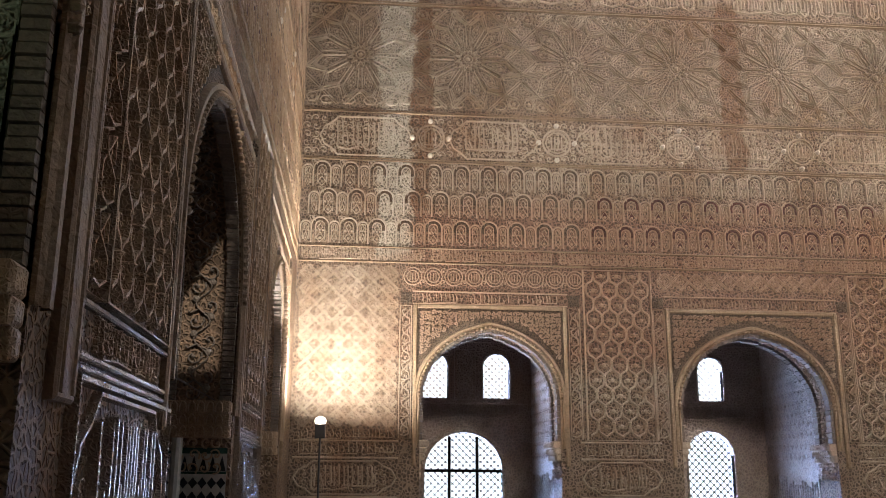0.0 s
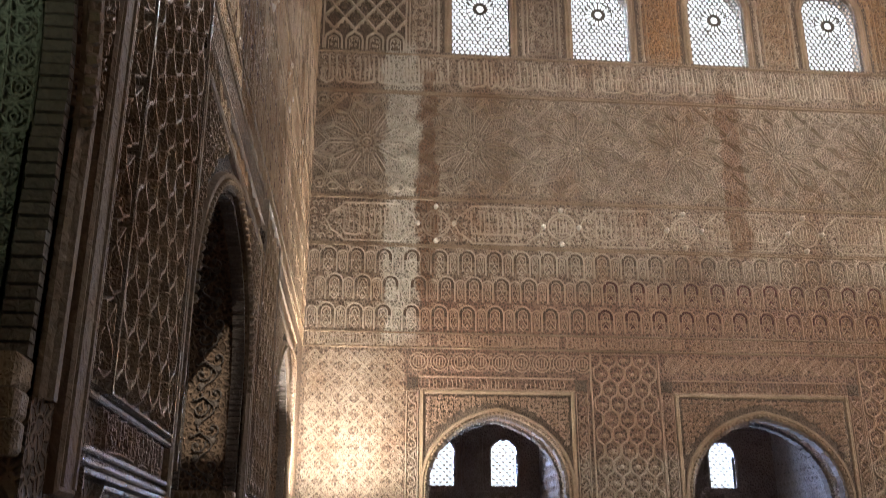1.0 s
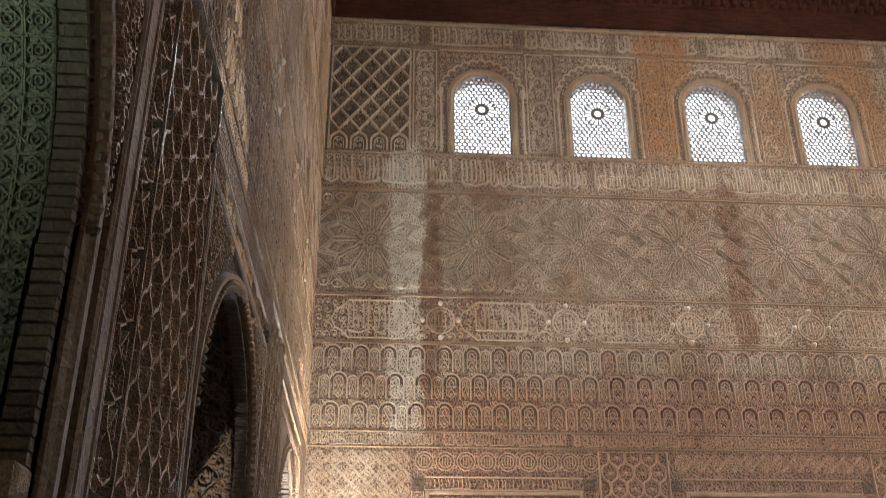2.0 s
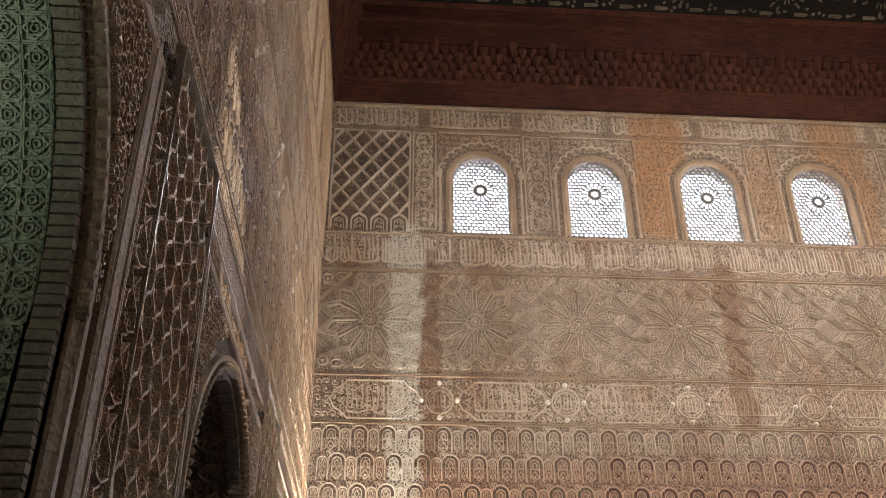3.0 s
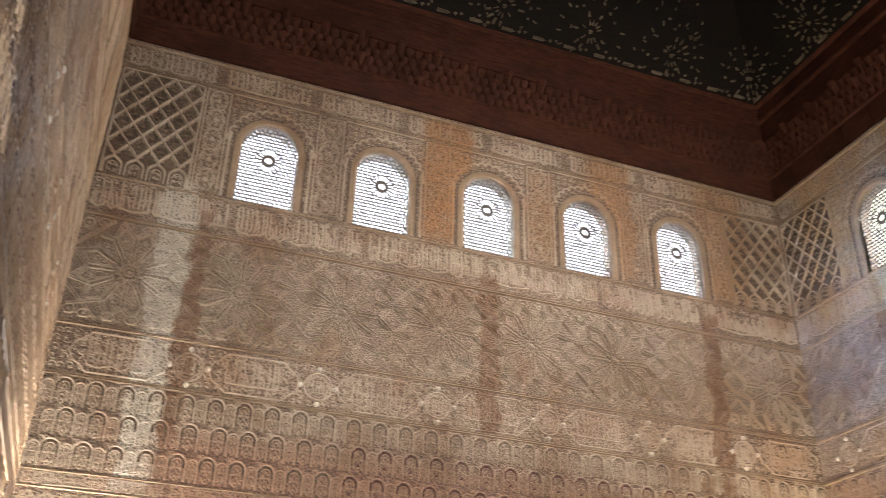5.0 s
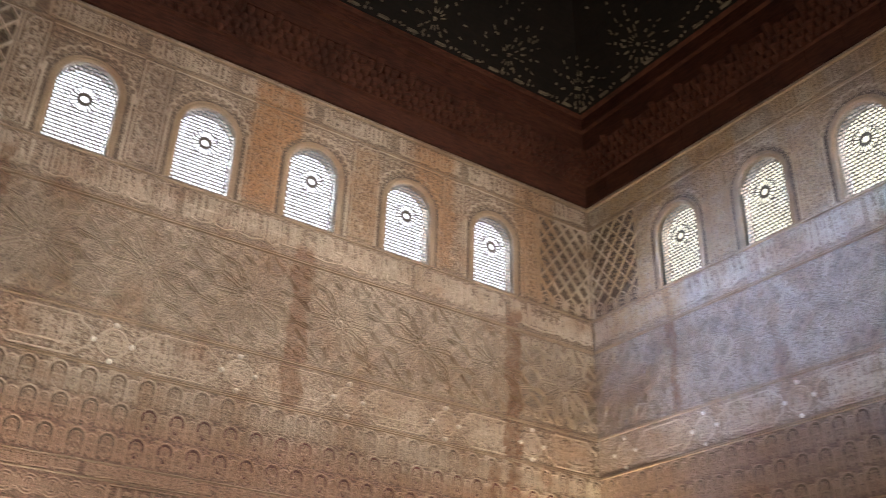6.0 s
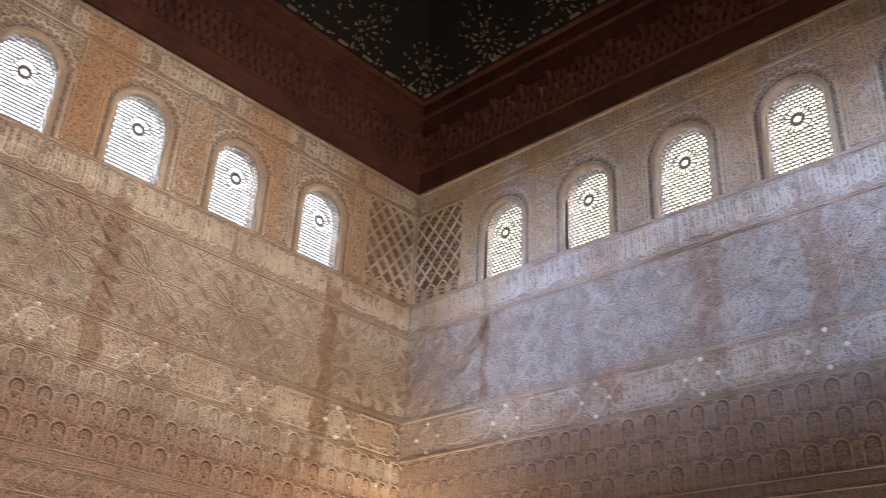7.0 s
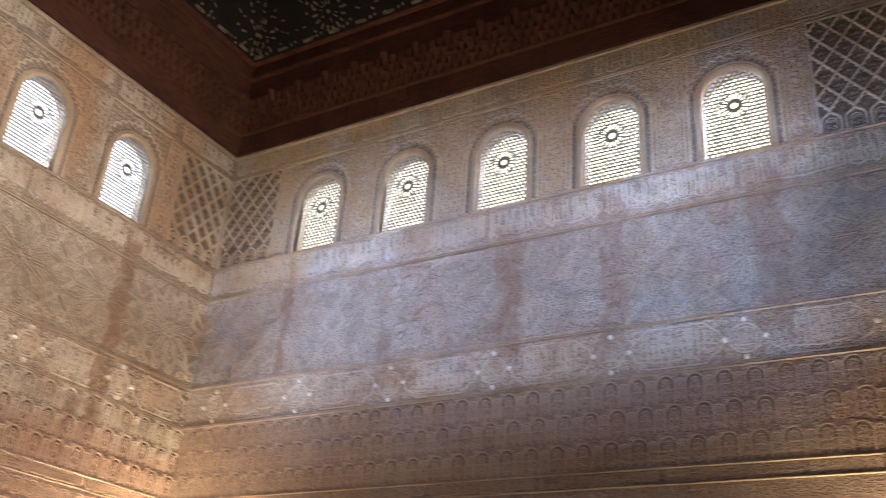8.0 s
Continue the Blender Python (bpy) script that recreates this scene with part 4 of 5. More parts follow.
# centre, half width, foot, springing, rise, point
BAYS_N = [(2.385, 0.855, 0.0, 2.75, 0.80, 0.05), (5.72, 0.98, 0.0, 2.66, 0.90, 0.05), (8.915, 0.855, 0.0, 2.75, 0.80, 0.05)]
BAYS_W = [(DEEP - 10.02, 1.06, 0.0, 2.90, 1.02, 0.04), (DEEP - 6.18, 1.06, 0.0, 2.90, 0.88, 0.05), (DEEP - 2.45, 0.95, 0.0, 2.92, 0.82, 0.05)]
THICK_W = 0.46
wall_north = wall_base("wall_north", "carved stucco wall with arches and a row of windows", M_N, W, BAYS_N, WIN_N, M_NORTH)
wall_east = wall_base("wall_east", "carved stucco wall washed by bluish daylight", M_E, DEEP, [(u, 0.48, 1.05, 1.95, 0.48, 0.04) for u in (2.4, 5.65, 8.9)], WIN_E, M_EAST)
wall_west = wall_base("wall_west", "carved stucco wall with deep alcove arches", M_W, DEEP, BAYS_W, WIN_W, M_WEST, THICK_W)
wall_south = wall_base("wall_south", "plain plaster wall behind", M_S, W, [], [W - u for u in WIN_N], M_NORTH)

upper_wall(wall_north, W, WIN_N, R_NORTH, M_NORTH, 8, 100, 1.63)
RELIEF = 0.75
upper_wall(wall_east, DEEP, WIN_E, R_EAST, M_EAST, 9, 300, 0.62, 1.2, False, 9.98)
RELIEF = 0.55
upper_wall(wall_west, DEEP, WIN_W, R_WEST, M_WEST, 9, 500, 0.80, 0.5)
clerestory(wall_north, 1, WIN_N, R_NORTH)
clerestory(wall_east, 6, WIN_E, R_EAST)
clerestory(wall_west, 11, list(WIN_W), R_WEST)
RELIEF = 1.45

for i, (c, half, zb, zs, rise, point) in enumerate(BAYS_N):
    alfiz = ((1.49, 3.30), (4.66, 6.80), (8.00, 9.81))[i]
    arched_bay(wall_north, c, half, zs, rise, point, alfiz, 3.84, M_NORTH, R_NORTH, 700 + 10 * i)
    soffit_blocks(wall_north, c, half, zs, rise, point, 0.50, R_NORTH)
    for side in (-1, 1):
        impost(wall_north, c, half, side, 0.50, R_NORTH)
for i, (c, half, zb, zs, rise, point) in enumerate(BAYS_W):
    gap, top, broad = ((0.17, 4.04, 0.16), (0.13, 3.92, 0.05), (0.14, 3.92, 0.05))[i]
    arched_bay(wall_west, c, half, zs, rise, point, (c - half - gap, c + half + gap), top, M_WEST, R_WEST, 740 + 10 * i, broad, 0.0 if i else 0.19)
    soffit_blocks(wall_west, c, half, zs, rise, point, THICK_W, M_VOUSSOIR, i == 0, 0.037, 0.075)
    for side in (-1, 1):
        impost(wall_west, c, half, side, THICK_W, R_WEST)

# panels between the arches of the north wall
put_at(part("diaper_panel", diaper(1.20, 1.96, 0.20), R_NORTH, wall_north, "all-over interlace in low relief"), 0.05, 2.40)
put_at(part("diaper_panel", diaper(1.20, 1.96, 0.20), R_NORTH, wall_north), W - 1.25, 2.40)
for u in (3.60, 7.06):
    part("sebka_panel", sebka(0.80, 2.06, 4, 5.5), R_NORTH, wall_north, "net of scale-shaped plaster ogives").location = (u, 0, 2.29)
    s = Shape()
    s.ribbon([(u - 0.03, 2.265), (u + 0.83, 2.265), (u + 0.83, 4.37), (u - 0.03, 4.37)], 0.026, 0.026, True)
    part("panel_border", s, R_NORTH, wall_north)
for u, wide in ((0.06, 1.20), (3.50, 0.96), (7.00, 0.96), (W - 1.26, 1.20)):
    put_at(part("inscription_panel", inscription(wide, 0.16, int(u * 50), 0.05, False), R_NORTH, wall_north), u, 2.07)
    put_at(part("cartouche", cartouche(wide, 0.40, int(u * 70), 0.05), R_NORTH, wall_north), u + wide / 2, 1.81)
    s = Shape()
    s.box(u - 0.02, u + wide + 0.02, 2.025, 2.05, -0.024, 0.004, 0, 0.006)
    s.box(u - 0.02, u + wide + 0.02, 2.225, 2.245, -0.024, 0.004, 0, 0.006)
    s.box(u - 0.02, u + wide + 0.02, 1.57, 1.60, -0.024, 0.004, 0, 0.006)
    part("fillet", s, R_NORTH, wall_north)
for u in (0.06, W - 1.26):
    put_at(part("inscription_panel", inscription(1.2, 0.13, int(u * 31) + 5, 0.05, False), R_NORTH, wall_north), u, 2.25)
put_at(part("rosette_frieze", rosette_frieze(9, 0.255, 0.28), R_NORTH, wall_north, "row of ringed plaster medallions"), 1.30, 4.10)
put_at(part("arabesque_panel", diaper(2.5, 0.20, 0.20), R_NORTH, wall_north), 4.52, 4.15)
put_at(part("rosette_frieze", rosette_frieze(9, 0.255, 0.28), R_NORTH, wall_north), 7.75, 4.10)

# panels between the arches of the west wall
for lo, hi in ((BAYS_W[0][0] + BAYS_W[0][1] + 0.14, BAYS_W[1][0] - BAYS_W[1][1] - 0.14), (BAYS_W[1][0] + BAYS_W[1][1] + 0.14, BAYS_W[2][0] - BAYS_W[2][1] - 0.14)):
    lo, hi = (lo + 0.40, hi - 0.11) if lo < 4.5 else (lo + 0.15, hi - 0.235)
    wide = hi - lo
    put_at(part("sebka_panel", sebka(wide - 0.06, 2.02, 5, 6.5), R_WEST, wall_west, "net of tall plaster ogives with knotted nodes"), lo + 0.03, 2.30)
    s = Shape()
    s.ribbon([(lo, 2.27), (hi, 2.27), (hi, 4.36), (lo, 4.36)], 0.03, 0.03, True)
    for z in (2.05, 2.085, 2.235):
        s.box(lo - 0.17, hi + 0.17, z, z + 0.022, -0.026, 0.004, 0, 0.006)
    s.ribbon([(lo - 0.17, 1.40), (hi + 0.17, 1.40), (hi + 0.17, 2.03), (lo - 0.17, 2.03)], 0.03, 0.026, True)
    part("panel_border", s, WAXED, wall_west)
    put_at(part("inscription_panel", inscription(wide, 0.125, int(lo * 90), 0.05), R_WEST, wall_west), lo, 2.108)
    put_at(part("cartouche", cartouche(wide + 0.28, 0.60, int(lo * 70), 0.045, 1.2), WAXED, wall_west), (lo + hi) / 2, 1.72)


# ---------------------------------------------------------------- alcoves
def alcove(name, m, c, half, depth, material, holes=(), start=0.505):
    """A small vaulted room in the wall's thickness, from the arch to its window wall."""
    ob = tagged(new(name), "dim alcove behind the arch, carved plaster throughout", "alcove", kind="structure")
    ob.matrix_world = m
    s = Shape()
    h = half + 0.03
    for side in (-1, 1):
        a, b = sorted((c + side * h, c + side * (h + 0.2)))
        s.box(a, b, 0.0, 4.2, start, depth)
    part("side_wall", s, material, ob)
    s = Shape()
    s.box(c - h - 0.2, c + h + 0.2, 4.2, 4.4, start, depth + 0.2)
    part("ceiling", s, M_WOOD, ob, "dark timber alcove ceiling")
    s = Shape()
    pierced(s, c - h - 0.2, c + h + 0.2, 0.0, 2.62, [q for q in holes if q[3] < 2.6], 0.2)
    pierced(s, c - h - 0.2, c + h + 0.2, 2.62, 4.2, [q for q in holes if q[3] > 2.6], 0.2)
    part("back_wall", s, material, ob).location = (0, depth, 0)
    return ob


def round_holes(half, z0, zs, step, hole):
    """Screen pierced with round holes set in a diagonal grid."""
    s = Shape()
    n = round(2 * half / step)
    a = 2 * half / n
    for j in range(int((zs + half - z0) / (a / 2)) + 1):
        for i in range(n + 1):
            u, z = -half + (i + 0.5 * (j % 2)) * a, z0 + j * a / 2
            if abs(u) > half + 0.01 or (z > zs and math.hypot(u, z - zs) > half + 0.01):
                continue
            h = a / 2
            outer = [(u + x * h, z + y * h) for x, y in ((1, 0), (0.5, 0.5), (0, 1), (-0.5, 0.5), (-1, 0), (-0.5, -0.5), (0, -1), (0.5, -0.5))]
            inner = [(u + hole * math.cos(k * math.pi / 4), z + hole * math.sin(k * math.pi / 4)) for k in range(8)]
            b = len(s.v)
            for d in (0.0, 0.025):
                s.v += [(p, d, q) for p, q in outer] + [(p, d, q) for p, q in inner]
            for k in range(8):
                l = (k + 1) % 8
                s.face((b + k, b + l, b + 8 + l, b + 8 + k))
                s.face((b + 8 + k, b + 8 + l, b + 24 + l, b + 24 + k))
    return s


def alcove_window(name, m, c, z0, zs, half, depth, screen):
    ob = tagged(new(name), "arched alcove window with a pierced screen", "window", kind="structure")
    ob.matrix_world = m @ Matrix.Translation((c, depth, 0))
    s = Shape()
    sweep_arch(s, 0, half, z0, zs, half, [(0.0, 0.1), (0.0, -0.015), (0.03, -0.03), (0.07, -0.012), (0.075, 0.004)], 20)
    part("frame", s, M_ALCOVE, ob, "plaster roll frame")
    part("screen", screen, M_WOOD_BLACK, ob, "dark or pale screen pierced with round holes").location = (0, 0.06, 0)
    if half > 0.45:
        s = Shape()
        for u in (-half * 0.36, half * 0.36):
            s.box(u - 0.022, u + 0.022, z0, zs + half * 0.9, 0.045, 0.062, 0, 0.004)
        for z in (z0 + 0.42, zs + 0.02):
            s.box(-half, half, z - 0.022, z + 0.022, 0.040, 0.062, 0, 0.004)
        part("rail", s, M_WOOD_BLACK, ob, "dark timber rails of the shutter")
    return ob


D = 2.1
# high screens chalk-white: the windows' glare is put into their colour
HIGH = round_holes(0.19, 2.94, 3.38, 0.095, 0.036).mesh("screen", M_BOSS)
WIDE = round_holes(0.55, 1.0, 1.905, 0.100, 0.0385).mesh("screen", M_WOOD_BLACK)
MID = round_holes(0.35, 1.0, 2.15, 0.100, 0.0385).mesh("screen", M_WOOD_BLACK)
for i, (c, lows, highs, half) in enumerate(((2.385, (2.295,), (1.87, 2.77), 0.86), (5.72, (5.13, 5.885), (5.20, 5.95), 0.98), (8.915, (8.915,), (8.46, 9.36), 0.86))):
    holes = [(u, 0.19, 2.94, 3.38, 0.19, 0.0) for u in highs]
    holes += [(u, 0.55, 1.0, 1.905, 0.55, 0.0) if len(lows) == 1 else (u, 0.35, 1.0, 2.15, 0.35, 0.0) for u in lows]
    al = alcove("alcove_%d" % (i + 1), M_N, BAYS_N[i][0], half, D, M_ALCOVE, holes)
    for u in highs:
        alcove_window("window_%d" % (16 + 2 * i + highs.index(u)), M_N, u, 2.94, 3.38, 0.19, D, HIGH)
    for u in lows:
        wide = len(lows) == 1
        alcove_window("window_%d" % (22 + 2 * i + lows.index(u)), M_N, u, 1.0, 1.905 if wide else 2.15, 0.55 if wide else 0.35, D, WIDE if wide else MID)
    # carving on the window wall
    c0 = BAYS_N[i][0]
    put_at(part("inscription_panel", inscription(2 * half - 0.1, 0.14, 60 + i, 0.05), M_ALCOVE, al), c0 - half + 0.05, 2.70, D)
    put_at(part("arabesque_panel", arabesque_panel(0.30, 0.72, 70 + i, 2), M_ALCOVE, al), sum(highs) / 2 - 0.15, 2.92, D)
    s = Shape()
    for z in (2.66, 2.87, 3.75):
        s.box(c0 - half, c0 + half, z - 0.015, z + 0.015, D - 0.03, D + 0.004, 0, 0.006)
    part("string_course", s, M_ALCOVE, al)
    s = Shape()
    rnd = random.Random(i)
    for side in (-1, 1):
        u = c0 + side * (half + 0.03)
        for z in (2.0, 1.94, 1.42):
            lo, hi = sorted((u - side * 0.03, u + side * 0.004))
            s.box(lo, hi, z - 0.015, z + 0.015, 0.52, D)
        for k in range(22):
            d = 0.56 + k * 0.068
            lo, hi = sorted((u - side * 0.022, u + side * 0.004))
            s.box(lo, hi, 1.45, 1.62 + rnd.uniform(0.1, 0.28), d, d + 0.024)
        for j in range(9):
            for k in range(12):
                d, z = 0.58 + k * 0.125 + 0.06 * (j % 2), 2.12 + j * 0.14
                n0 = len(s.v)
                s.v += [(u + side * 0.003, d - 0.055, z), (u + side * 0.003, d, z + 0.06), (u + side * 0.003, d + 0.055, z), (u + side * 0.003, d, z - 0.06), (u - side * 0.022, d, z)]
                for q in range(4):
                    s.face((n0 + q, n0 + (q + 1) % 4, n0 + 4))
    part("relief", s, M_ALCOVE, al, "raised lozenges over a band of uprights")
for i, (c, half, *_) in enumerate(BAYS_W):
    alcove("alcove_%d" % (i + 4), M_W, c, half, 1.9, M_GREEN if i == 0 else M_ALCOVE, (), THICK_W + 0.005)

# interlaced squares on the reveal of the near west alcove
green = tagged(new("alcove_lining"), "interlaced plaster panels lining the alcove, greenish", "panel", kind="structure")
green.matrix_world = M_W
s = Shape()
u = BAYS_W[0][0] + BAYS_W[0][1] + 0.03
def reveal_ribbon(pts, w, h):
    p = np.array(pts, float)
    for a, b in zip(p, np.roll(p, -1, 0)):
        t = (b - a) / max(1e-6, np.linalg.norm(b - a))
        o = np.array((-t[1], t[0])) * w / 2
        s.poly([(u + 0.002, a[0] + o[0], a[1] + o[1]), (u + 0.002, b[0] + o[0], b[1] + o[1]), (u - h, b[0] + o[0] * 0.4, b[1] + o[1] * 0.4), (u - h, a[0] + o[0] * 0.4, a[1] + o[1] * 0.4)])
        s.poly([(u + 0.002, a[0] - o[0], a[1] - o[1]), (u + 0.002, b[0] - o[0], b[1] - o[1]), (u - h, b[0] - o[0] * 0.4, b[1] - o[1] * 0.4), (u - h, a[0] - o[0] * 0.4, a[1] - o[1] * 0.4)])
        s.poly([(u - h, a[0] + o[0] * 0.4, a[1] + o[1] * 0.4), (u - h, b[0] + o[0] * 0.4, b[1] + o[1] * 0.4), (u - h, b[0] - o[0] * 0.4, b[1] - o[1] * 0.4), (u - h, a[0] - o[0] * 0.4, a[1] - o[1] * 0.4)])
for k in range(3):
    for j in range(7):
        cd, cz, r = 0.90 + k * 0.42, 1.6 + j * 0.37, 0.17
        reveal_ribbon([(cd - r, cz - r), (cd + r, cz - r), (cd + r, cz + r), (cd - r, cz + r)], 0.018, 0.014)
        reveal_ribbon([(cd + r * 0.95 * math.cos(q), cz + r * 0.95 * math.sin(q)) for q in np.linspace(0, 2 * math.pi, 4, endpoint=False)], 0.018, 0.014)
        reveal_ribbon([(cd + 0.06 * math.cos(q), cz + 0.06 * math.sin(q)) for q in np.linspace(0, 2 * math.pi, 8, endpoint=False)], 0.014, 0.014)
        reveal_ribbon([(cd + 0.21, cz + 0.185 + 0.05 * a) for a in (-1, 1)] , 0.03, 0.014)
part("interlace", s, M_GREEN, green)

# glazed tile dado on the reveal of the middle west arch
c, half = BAYS_W[1][:2]
tile_dado = tagged(new("tile_dado"), "black and white glazed tiles with a stepped border", "tiles", kind="structure")
tile_dado.matrix_world = M_W
for side in (-1, 1):
    u = c + side * half
    s = Shape()
    lo, hi = sorted((u - side * 0.006, u + side * 0.01))
    s.box(lo, hi, 0.2, 1.96, 0.02, 0.63)
    part("tile_bed", s, M_TILE_W, tile_dado, "white glazed tile field")
    s = Shape()
    x = u - side * 0.011
    lo, hi = sorted((x, u))
    s.box(lo, hi, 1.925, 1.96, 0.02, 0.63)
    s.box(lo, hi, 1.80, 1.815, 0.02, 0.63)
    part("tile_border", s, M_TILE_G, tile_dado, "dark green border tiles")
    tri = Shape()
    tri.v = [(0, -0.026, 0), (0, 0.026, 0), (0, 0, 0.095), (-side * 0.006, -0.022, 0.003), (-side * 0.006, 0.022, 0.003), (-side * 0.006, 0, 0.088)]
    for f in ((3, 4, 5), (0, 1, 4, 3), (1, 2, 5, 4), (2, 0, 3, 5)):
        tri.face(f)
    tri = tri.mesh("merlon_tile", M_TILE_K)
    lobe = Shape()
    k = len(lobe.v)
    outline = [(0.030 * (1 if q % 2 == 0 else 0.72) * math.cos(q * math.pi / 4), 0.036 * (1 if q % 2 == 0 else 0.62) * math.sin(q * math.pi / 4)) for q in range(8)]
    lobe.v += [(0, a, b) for a, b in outline] + [(-side * 0.006, a * 0.9, b * 0.9) for a, b in outline]
    for q in range(8):
        lobe.face((q, (q + 1) % 8, 8 + (q + 1) % 8, 8 + q))
    lobe.face(tuple(range(8, 16)))
    lobe = lobe.mesh("tile", M_TILE_K)
    for n in range(10):
        d = 0.05 + n * 0.058
        part("merlon_tile", tri, None, tile_dado).location = (u - side * 0.006, d, 1.818)
        for j in range(12):
            part("tile", lobe, None, tile_dado).location = (u - side * 0.006, d, 1.745 - j * 0.085)
    s = Shape()
    # added white shaft gives the tiles' shiny vertical reflection a shape
    shaft = Shape()
    for i in range(10):
        a, b = 2 * math.pi * i / 10, 2 * math.pi * (i + 1) / 10
        shaft.poly([(0.035 * math.cos(a), 0.035 * math.sin(a), 0.2), (0.035 * math.cos(b), 0.035 * math.sin(b), 0.2), (0.035 * math.cos(b), 0.035 * math.sin(b), 2.02), (0.035 * math.cos(a), 0.035 * math.sin(a), 2.02)])
    part("shaft", shaft, M_TILE_W, tile_dado, "glossy white shaft standing in for a sheen on the tiles").location = (u - side * 0.03, 0.33, 0)

# ---------------------------------------------------------------- floor, ground, roof
me = bpy.data.meshes.new("floor")
bm = bmesh.new()
bmesh.ops.create_cube(bm, size=1, matrix=Matrix.Translation((W / 2 - 0.7, -DEEP / 2 + 0.8, -0.15)) @ Matrix.Diagonal((W + 5, DEEP + 5, 0.3, 1)))
bm.to_mesh(me)
bm.free()
me.materials.append(M_FLOOR)
tagged(new("floor", me), "worn pale stone hall floor", "floor", kind="structure")
s = Shape()
s.v += [(-3000, -3000, -12.0), (3000, -3000, -12.0), (3000, 3000, -12.0), (-3000, 3000, -12.0)]
s.face((0, 1, 2, 3))
tagged(new("ground", s.mesh("ground", M_GROUND)), "dry earth far below the tower", "ground", kind="structure")


def ring_faces(s, o0, z0, o1, z1, m=0):
    """One course of the roof all round the hall, from inset o0 at z0 to inset o1 at z1."""
    a = [(o0, -DEEP + o0, z0), (W - o0, -DEEP + o0, z0), (W - o0, -o0, z0), (o0, -o0, z0)]
    b = [(o1, -DEEP + o1, z1), (W - o1, -DEEP + o1, z1), (W - o1, -o1, z1), (o1, -o1, z1)]
    for i in range(4):
        j = (i + 1) % 4
        s.poly([a[i], a[j], b[j], b[i]], m)


cornice_profile = [(0.0, 10.90), (0.05, 10.90), (0.07, 11.28), (0.12, 11.30), (0.12, 11.34), (0.08, 11.36), (0.30, 11.86), (0.33, 11.86), (0.33, 11.92),
                   (0.29, 11.93), (0.33, 12.28), (0.40, 12.30), (0.40, 12.36), (0.35, 12.38), (0.38, 12.58), (0.46, 12.62)]
s = Shape()
for (o0, z0), (o1, z1) in zip(cornice_profile, cornice_profile[1:]):
    ring_faces(s, o0, z0, o1, z1)
# stalactite cells crowding the cornice
rnd = random.Random(9)


def cell(s, p, along, inward, w, z0, z1, out):
    """One hanging prism: a pointed niche front with a drop below."""
    a, i = np.array(along), np.array(inward)
    P = lambda f, o, z: tuple(np.array(p) + a * f * w + i * o + np.array((0, 0, z)))
    k = len(s.v)
    s.v += [P(-0.5, 0.02, z1), P(0.5, 0.02, z1), P(0.5, out, z1), P(0.0, out * 1.25, z1), P(-0.5, out, z1), P(0, out * 0.5, z0), P(-0.42, 0.0, z0 + 0.05), P(0.42, 0.0, z0 + 0.05)]
    for f in ((0, 1, 2, 3, 4), (4, 3, 5), (3, 2, 5), (0, 4, 6), (1, 7, 2), (4, 5, 6), (2, 7, 5)):
        s.face(tuple(k + q for q in f))


for start, along, inward, run in (((0, 0, 0), (1, 0, 0), (0, -1, 0), W), ((W, 0, 0), (0, -1, 0), (-1, 0, 0), DEEP), ((0, 0, 0), (0, -1, 0), (1, 0, 0), DEEP), ((0, -DEEP, 0), (1, 0, 0), (0, 1, 0), W)):
    n = round(run / 0.155)
    w = run / n
    for tier, (z0, z1, base, out) in enumerate(((11.30, 11.44, 0.08, 0.08), (11.40, 11.56, 0.13, 0.09), (11.52, 11.68, 0.18, 0.10), (11.64, 11.82, 0.23, 0.11))):
        for k in range(n):
            f = (k + 0.5 + 0.5 * (tier % 2)) * w
            if f > run:
                continue
            big = 1.5 if k % 4 == tier % 2 else 1.0
            cell(s, np.array(start) + np.array(along) * f + np.array(inward) * base, along, inward, w * 0.95, z0 - 0.03 * (k % 3 == 0), z1 + (0.07 if big > 1 and tier == 3 else 0), out * big)
    n = round(run / 0.62)
    for k in range(n + 1):
        q = np.array(start) + np.array(along) * k * run / n + np.array(inward) * 0.062
        cell(s, q, along, inward, 0.02, 10.93, 11.27, 0.012)
tagged(new("cornice", s.mesh("cornice", M_WOOD)), "dark red cedar cornice with hanging prisms", "cornice", kind="structure")

s = Shape()
slopes = [(0.46, 12.62), (2.6, 14.9), (4.1, 15.9), (5.0, 16.2)]
for (o0, z0), (o1, z1) in zip(slopes, slopes[1:]):
    ring_faces(s, o0, z0, o1, z1)
o, z = slopes[-1]
s.poly([(o, -DEEP + o, z), (W - o, -DEEP + o, z), (W - o, -o, z), (o, -o, z)])


def slope_frame(corner, along, inward):
    """Maps (run, climb) on the first slope to a point just under it."""
    a, i = np.array(along, float), np.array(inward, float)
    rise = np.array((0, 0, 14.9 - 12.62)) + i * (2.6 - 0.46)
    up = rise / np.linalg.norm(rise)
    off = np.cross(a, up)
    off = off if off[2] < 0 else -off
    return lambda r, c, d=0.0: tuple(np.array(corner) + i * 0.46 + np.array((0, 0, 12.62)) + a * r + up * c + off * (0.012 + d))


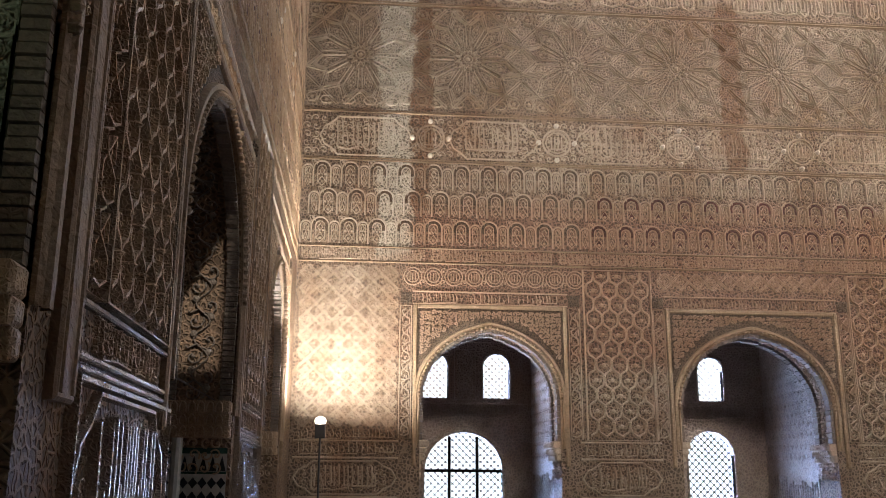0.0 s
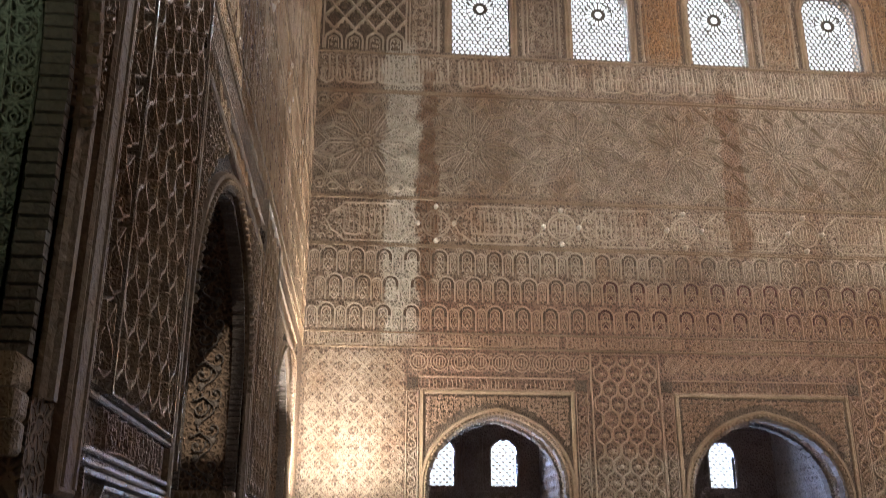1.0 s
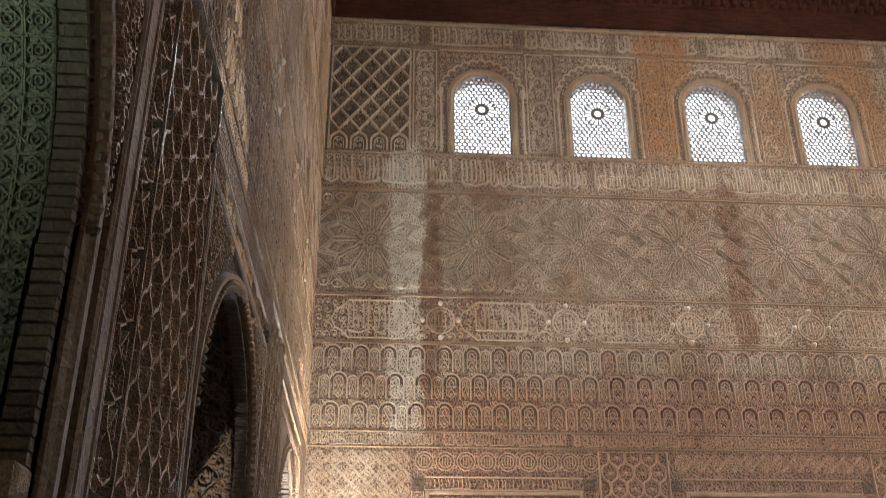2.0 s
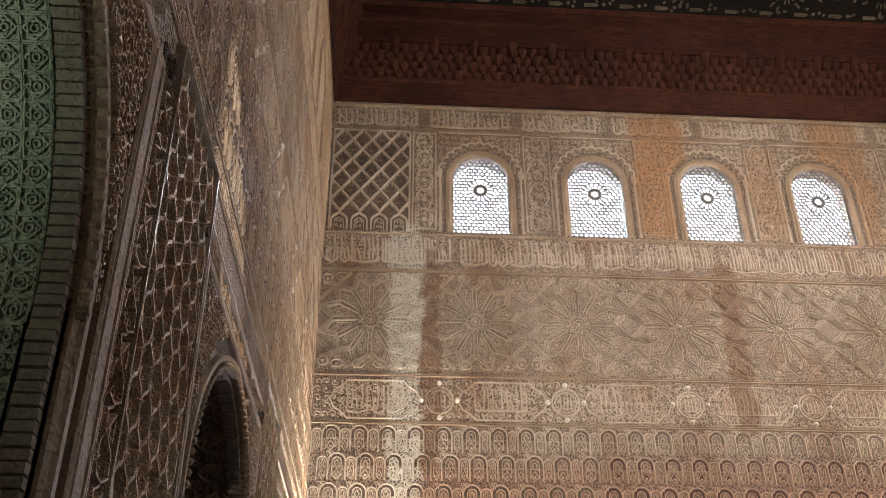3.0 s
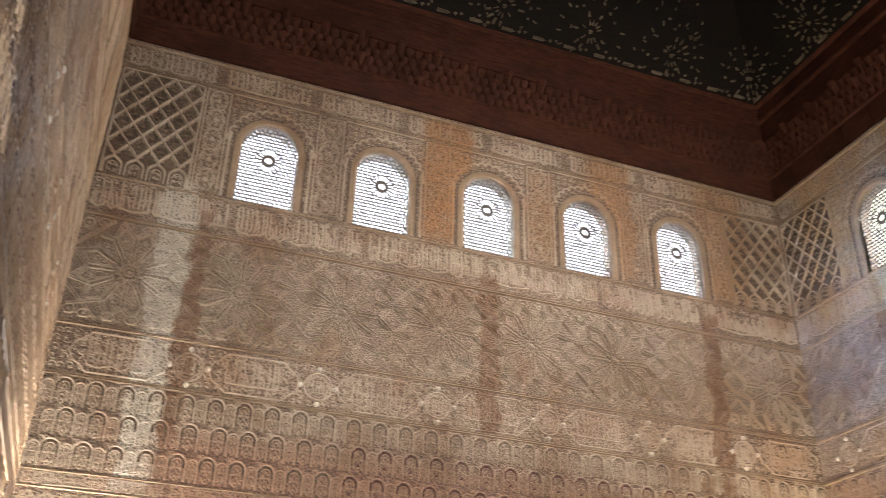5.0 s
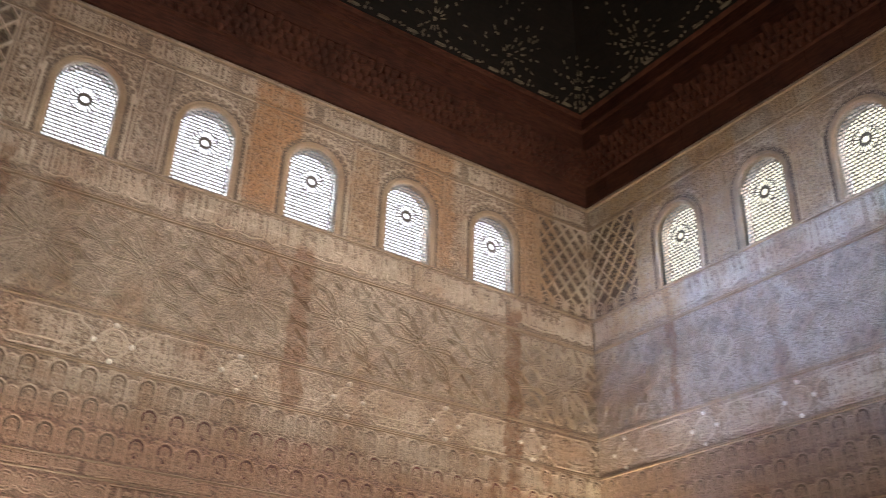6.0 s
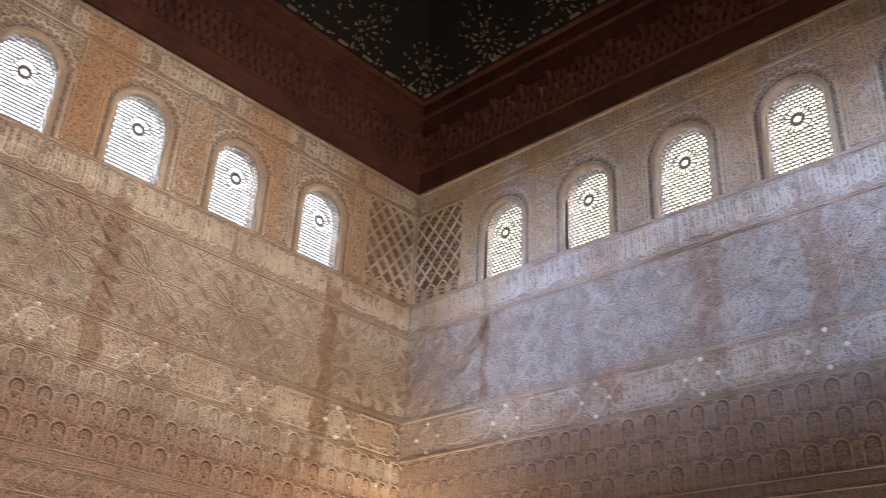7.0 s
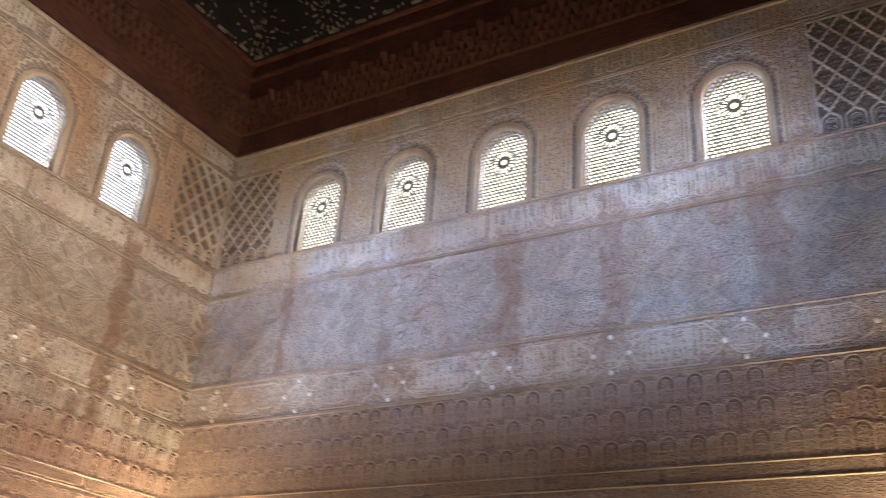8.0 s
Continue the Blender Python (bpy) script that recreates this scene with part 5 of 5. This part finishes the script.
def chip(s, at, r, c, length, width, turn, m=1):
    """A small pointed chip of pale wood let into the dark field."""
    co, si = math.cos(turn), math.sin(turn)
    pts = [(-0.5, -0.5), (0.25, -0.5), (0.5, 0.0), (0.25, 0.5), (-0.5, 0.5)]
    k = len(s.v)
    for d in (0.0, 0.008):
        s.v += [at(r + x * length * co - y * width * si, c + x * length * si + y * width * co, d) for x, y in pts]
    s.face(tuple(range(k + 5, k + 10)), m)
    for q in range(5):
        s.face((k + q, k + (q + 1) % 5, k + 5 + (q + 1) % 5, k + 5 + q), m)


rnd = random.Random(21)
for corner, along, inward, run in (((0, 0, 0), (1, 0, 0), (0, -1, 0), W), ((W, 0, 0), (0, -1, 0), (-1, 0, 0), DEEP), ((0, 0, 0), (0, -1, 0), (1, 0, 0), DEEP)):
    at = slope_frame(corner, along, inward)
    pitch = 1.55
    n = round(run / pitch)
    for k in range(n):
        for row in range(2):
            r0, c0 = (k + 0.5 + 0.5 * row) * run / n, 0.42 + row * 1.3
            if not 0.46 + c0 * 0.7 < r0 < run - 0.46 - c0 * 0.7:
                continue
            for q in range(16):
                a = 2 * math.pi * q / 16
                for dist, l, w in ((0.16, 0.10, 0.024), (0.30, 0.12, 0.04), (0.46, 0.06, 0.045), (0.60, 0.10, 0.03)):
                    if c0 + dist * math.sin(a) > 0.04 and rnd.random() < 0.6:
                        chip(s, at, r0 + dist * math.cos(a + 0.2 * (dist > 0.4)), c0 + dist * math.sin(a + 0.2 * (dist > 0.4)), l * rnd.uniform(0.7, 1.1), w, a + (1.57 if dist == 0.46 else 0))
            chip(s, at, r0, c0, 0.07, 0.07, 0.3)
    r = 0.6
    while r < run - 0.6:
        chip(s, at, r, 0.07, 0.24, 0.06, 0)
        chip(s, at, r + 0.20, 0.09, 0.06, 0.05, 0.8)
        chip(s, at, r + 0.30, 0.11, 0.05, 0.045, 0.4)
        r += 0.58
    for k in range(int(run * 15)):
        r, c = rnd.uniform(0.5, run - 0.5), rnd.uniform(0.08, 2.6)
        if 0.3 + c * 0.7 < r < run - 0.3 - c * 0.7:
            chip(s, at, r, c, rnd.uniform(0.03, 0.085), rnd.uniform(0.025, 0.05), rnd.choice((0, 0.79, 1.57, 2.36)))
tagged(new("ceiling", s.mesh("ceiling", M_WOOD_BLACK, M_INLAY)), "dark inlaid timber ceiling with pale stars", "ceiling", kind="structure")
s = Shape()
s.v += [(-1.0, -DEEP - 1.0, 16.6), (W + 1.0, -DEEP - 1.0, 16.6), (W + 1.0, 1.0, 16.6), (-1.0, 1.0, 16.6), (-1.0, -DEEP - 1.0, 13.0), (W + 1.0, -DEEP - 1.0, 13.0), (W + 1.0, 1.0, 13.0), (-1.0, 1.0, 13.0)]
for f in ((0, 1, 2, 3), (0, 1, 5, 4), (1, 2, 6, 5), (2, 3, 7, 6), (3, 0, 4, 7)):
    s.face(f)
tagged(new("roof", s.mesh("roof", M_GROUND)), "plain roof closing the tower", "roof", kind="structure")


# ---------------------------------------------------------------- floodlights in the corners
def tube(points, r, n=8):
    s = Shape()
    for (x0, y0, z0), (x1, y1, z1) in zip(points, points[1:]):
        d = Vector((x1 - x0, y1 - y0, z1 - z0)).normalized()
        a = d.orthogonal().normalized()
        b = d.cross(a)
        for i in range(n):
            p, q = 2 * math.pi * i / n, 2 * math.pi * (i + 1) / n
            e, f = (a * math.cos(p) + b * math.sin(p)) * r, (a * math.cos(q) + b * math.sin(q)) * r
            A, B = Vector((x0, y0, z0)), Vector((x1, y1, z1))
            s.poly([tuple(A + e), tuple(A + f), tuple(B + f), tuple(B + e)])
    return s


def floodlight(x, y, z, target, power, colour=(1.0, 0.92, 0.78)):
    """A small flood on a thin upright stand, its open face turned up towards the wall."""
    ob = tagged(new("floodlight"), "small black floodlight lit on a thin pole stand", "floodlight", "corner floodlights")
    ob.location = (x, y, 0)
    part("pole", tube([(0, 0, 0.02), (0, 0, z - 0.16)], 0.011), M_STEEL, ob)
    for k in range(3):
        a = 2.1 * k
        part("leg", tube([(0, 0, 0.30), (0.28 * math.cos(a), 0.28 * math.sin(a), 0.012)], 0.010), M_STEEL, ob)
    s = Shape()
    s.box(-0.055, 0.055, z - 0.18, z - 0.03, -0.05, 0.05, 0, 0.012)
    part("housing", s, M_STEEL, ob, "boxy black lamp housing")
    way = (Vector(target) - Vector((x, y, z))).normalized()
    turn = way.to_track_quat("Z", "Y").to_matrix().to_4x4()
    bm = bmesh.new()
    bmesh.ops.create_uvsphere(bm, u_segments=14, v_segments=8, radius=0.062, matrix=Matrix.Translation((0, 0, z)) @ Matrix.Diagonal((1, 1, 0.75, 1)))
    me = bpy.data.meshes.new("lens")
    bm.to_mesh(me)
    bm.free()
    me.materials.append(M_LENS)
    part("lens", me, None, ob, "glowing frosted lamp lens")
    lamp = bpy.data.lights.new("flood_beam", "AREA")
    lamp.shape, lamp.size, lamp.energy, lamp.color, lamp.spread = "DISK", 0.10, power, colour, radians(180)
    beam = new("flood_beam", lamp)
    beam.matrix_world = look(Vector((x, y, z)) + way * 0.075, target)


for x, y, z, power, colour in ((0.40, -1.10, 2.39, 310, (1.0, 0.95, 0.87)), (W - 0.85, -0.60, 2.60, 400, (1.0, 0.81, 0.52)), (W - 0.7, -10.7, 2.39, 230, (1.0, 0.80, 0.50))):
    floodlight(x, y, z, (x + (0.15 if x < 5 else -0.05), y + 0.02, z + 1), power, colour)
# unseen lamp, added inside the near west alcove for its greenish light
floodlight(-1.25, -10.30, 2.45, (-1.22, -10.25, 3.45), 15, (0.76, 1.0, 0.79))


# ---------------------------------------------------------------- bright sky outside the windows
for name, corners in (("backdrop_north", ((-2, 1.9, 7.5), (W + 4, 1.9, 7.5), (W + 4, 1.9, 12.9), (-2, 1.9, 12.9))),
                      ("backdrop_east", ((W + 1.9, 2, 7.5), (W + 1.9, -DEEP - 2, 7.5), (W + 1.9, -DEEP - 2, 12.9), (W + 1.9, 2, 12.9))),
                      ("backdrop_alcove", ((0.5, 3.2, 0.3), (W - 0.5, 3.2, 0.3), (W - 0.5, 3.2, 5.0), (0.5, 3.2, 5.0)))):
    s = Shape()
    s.poly(list(corners))
    tagged(new(name, s.mesh(name, {"backdrop_east": M_SKY_WARM, "backdrop_alcove": M_SKY_LOW}.get(name, M_SKY))), "plain overexposed daylight sky outside the windows", "sky", kind="structure")
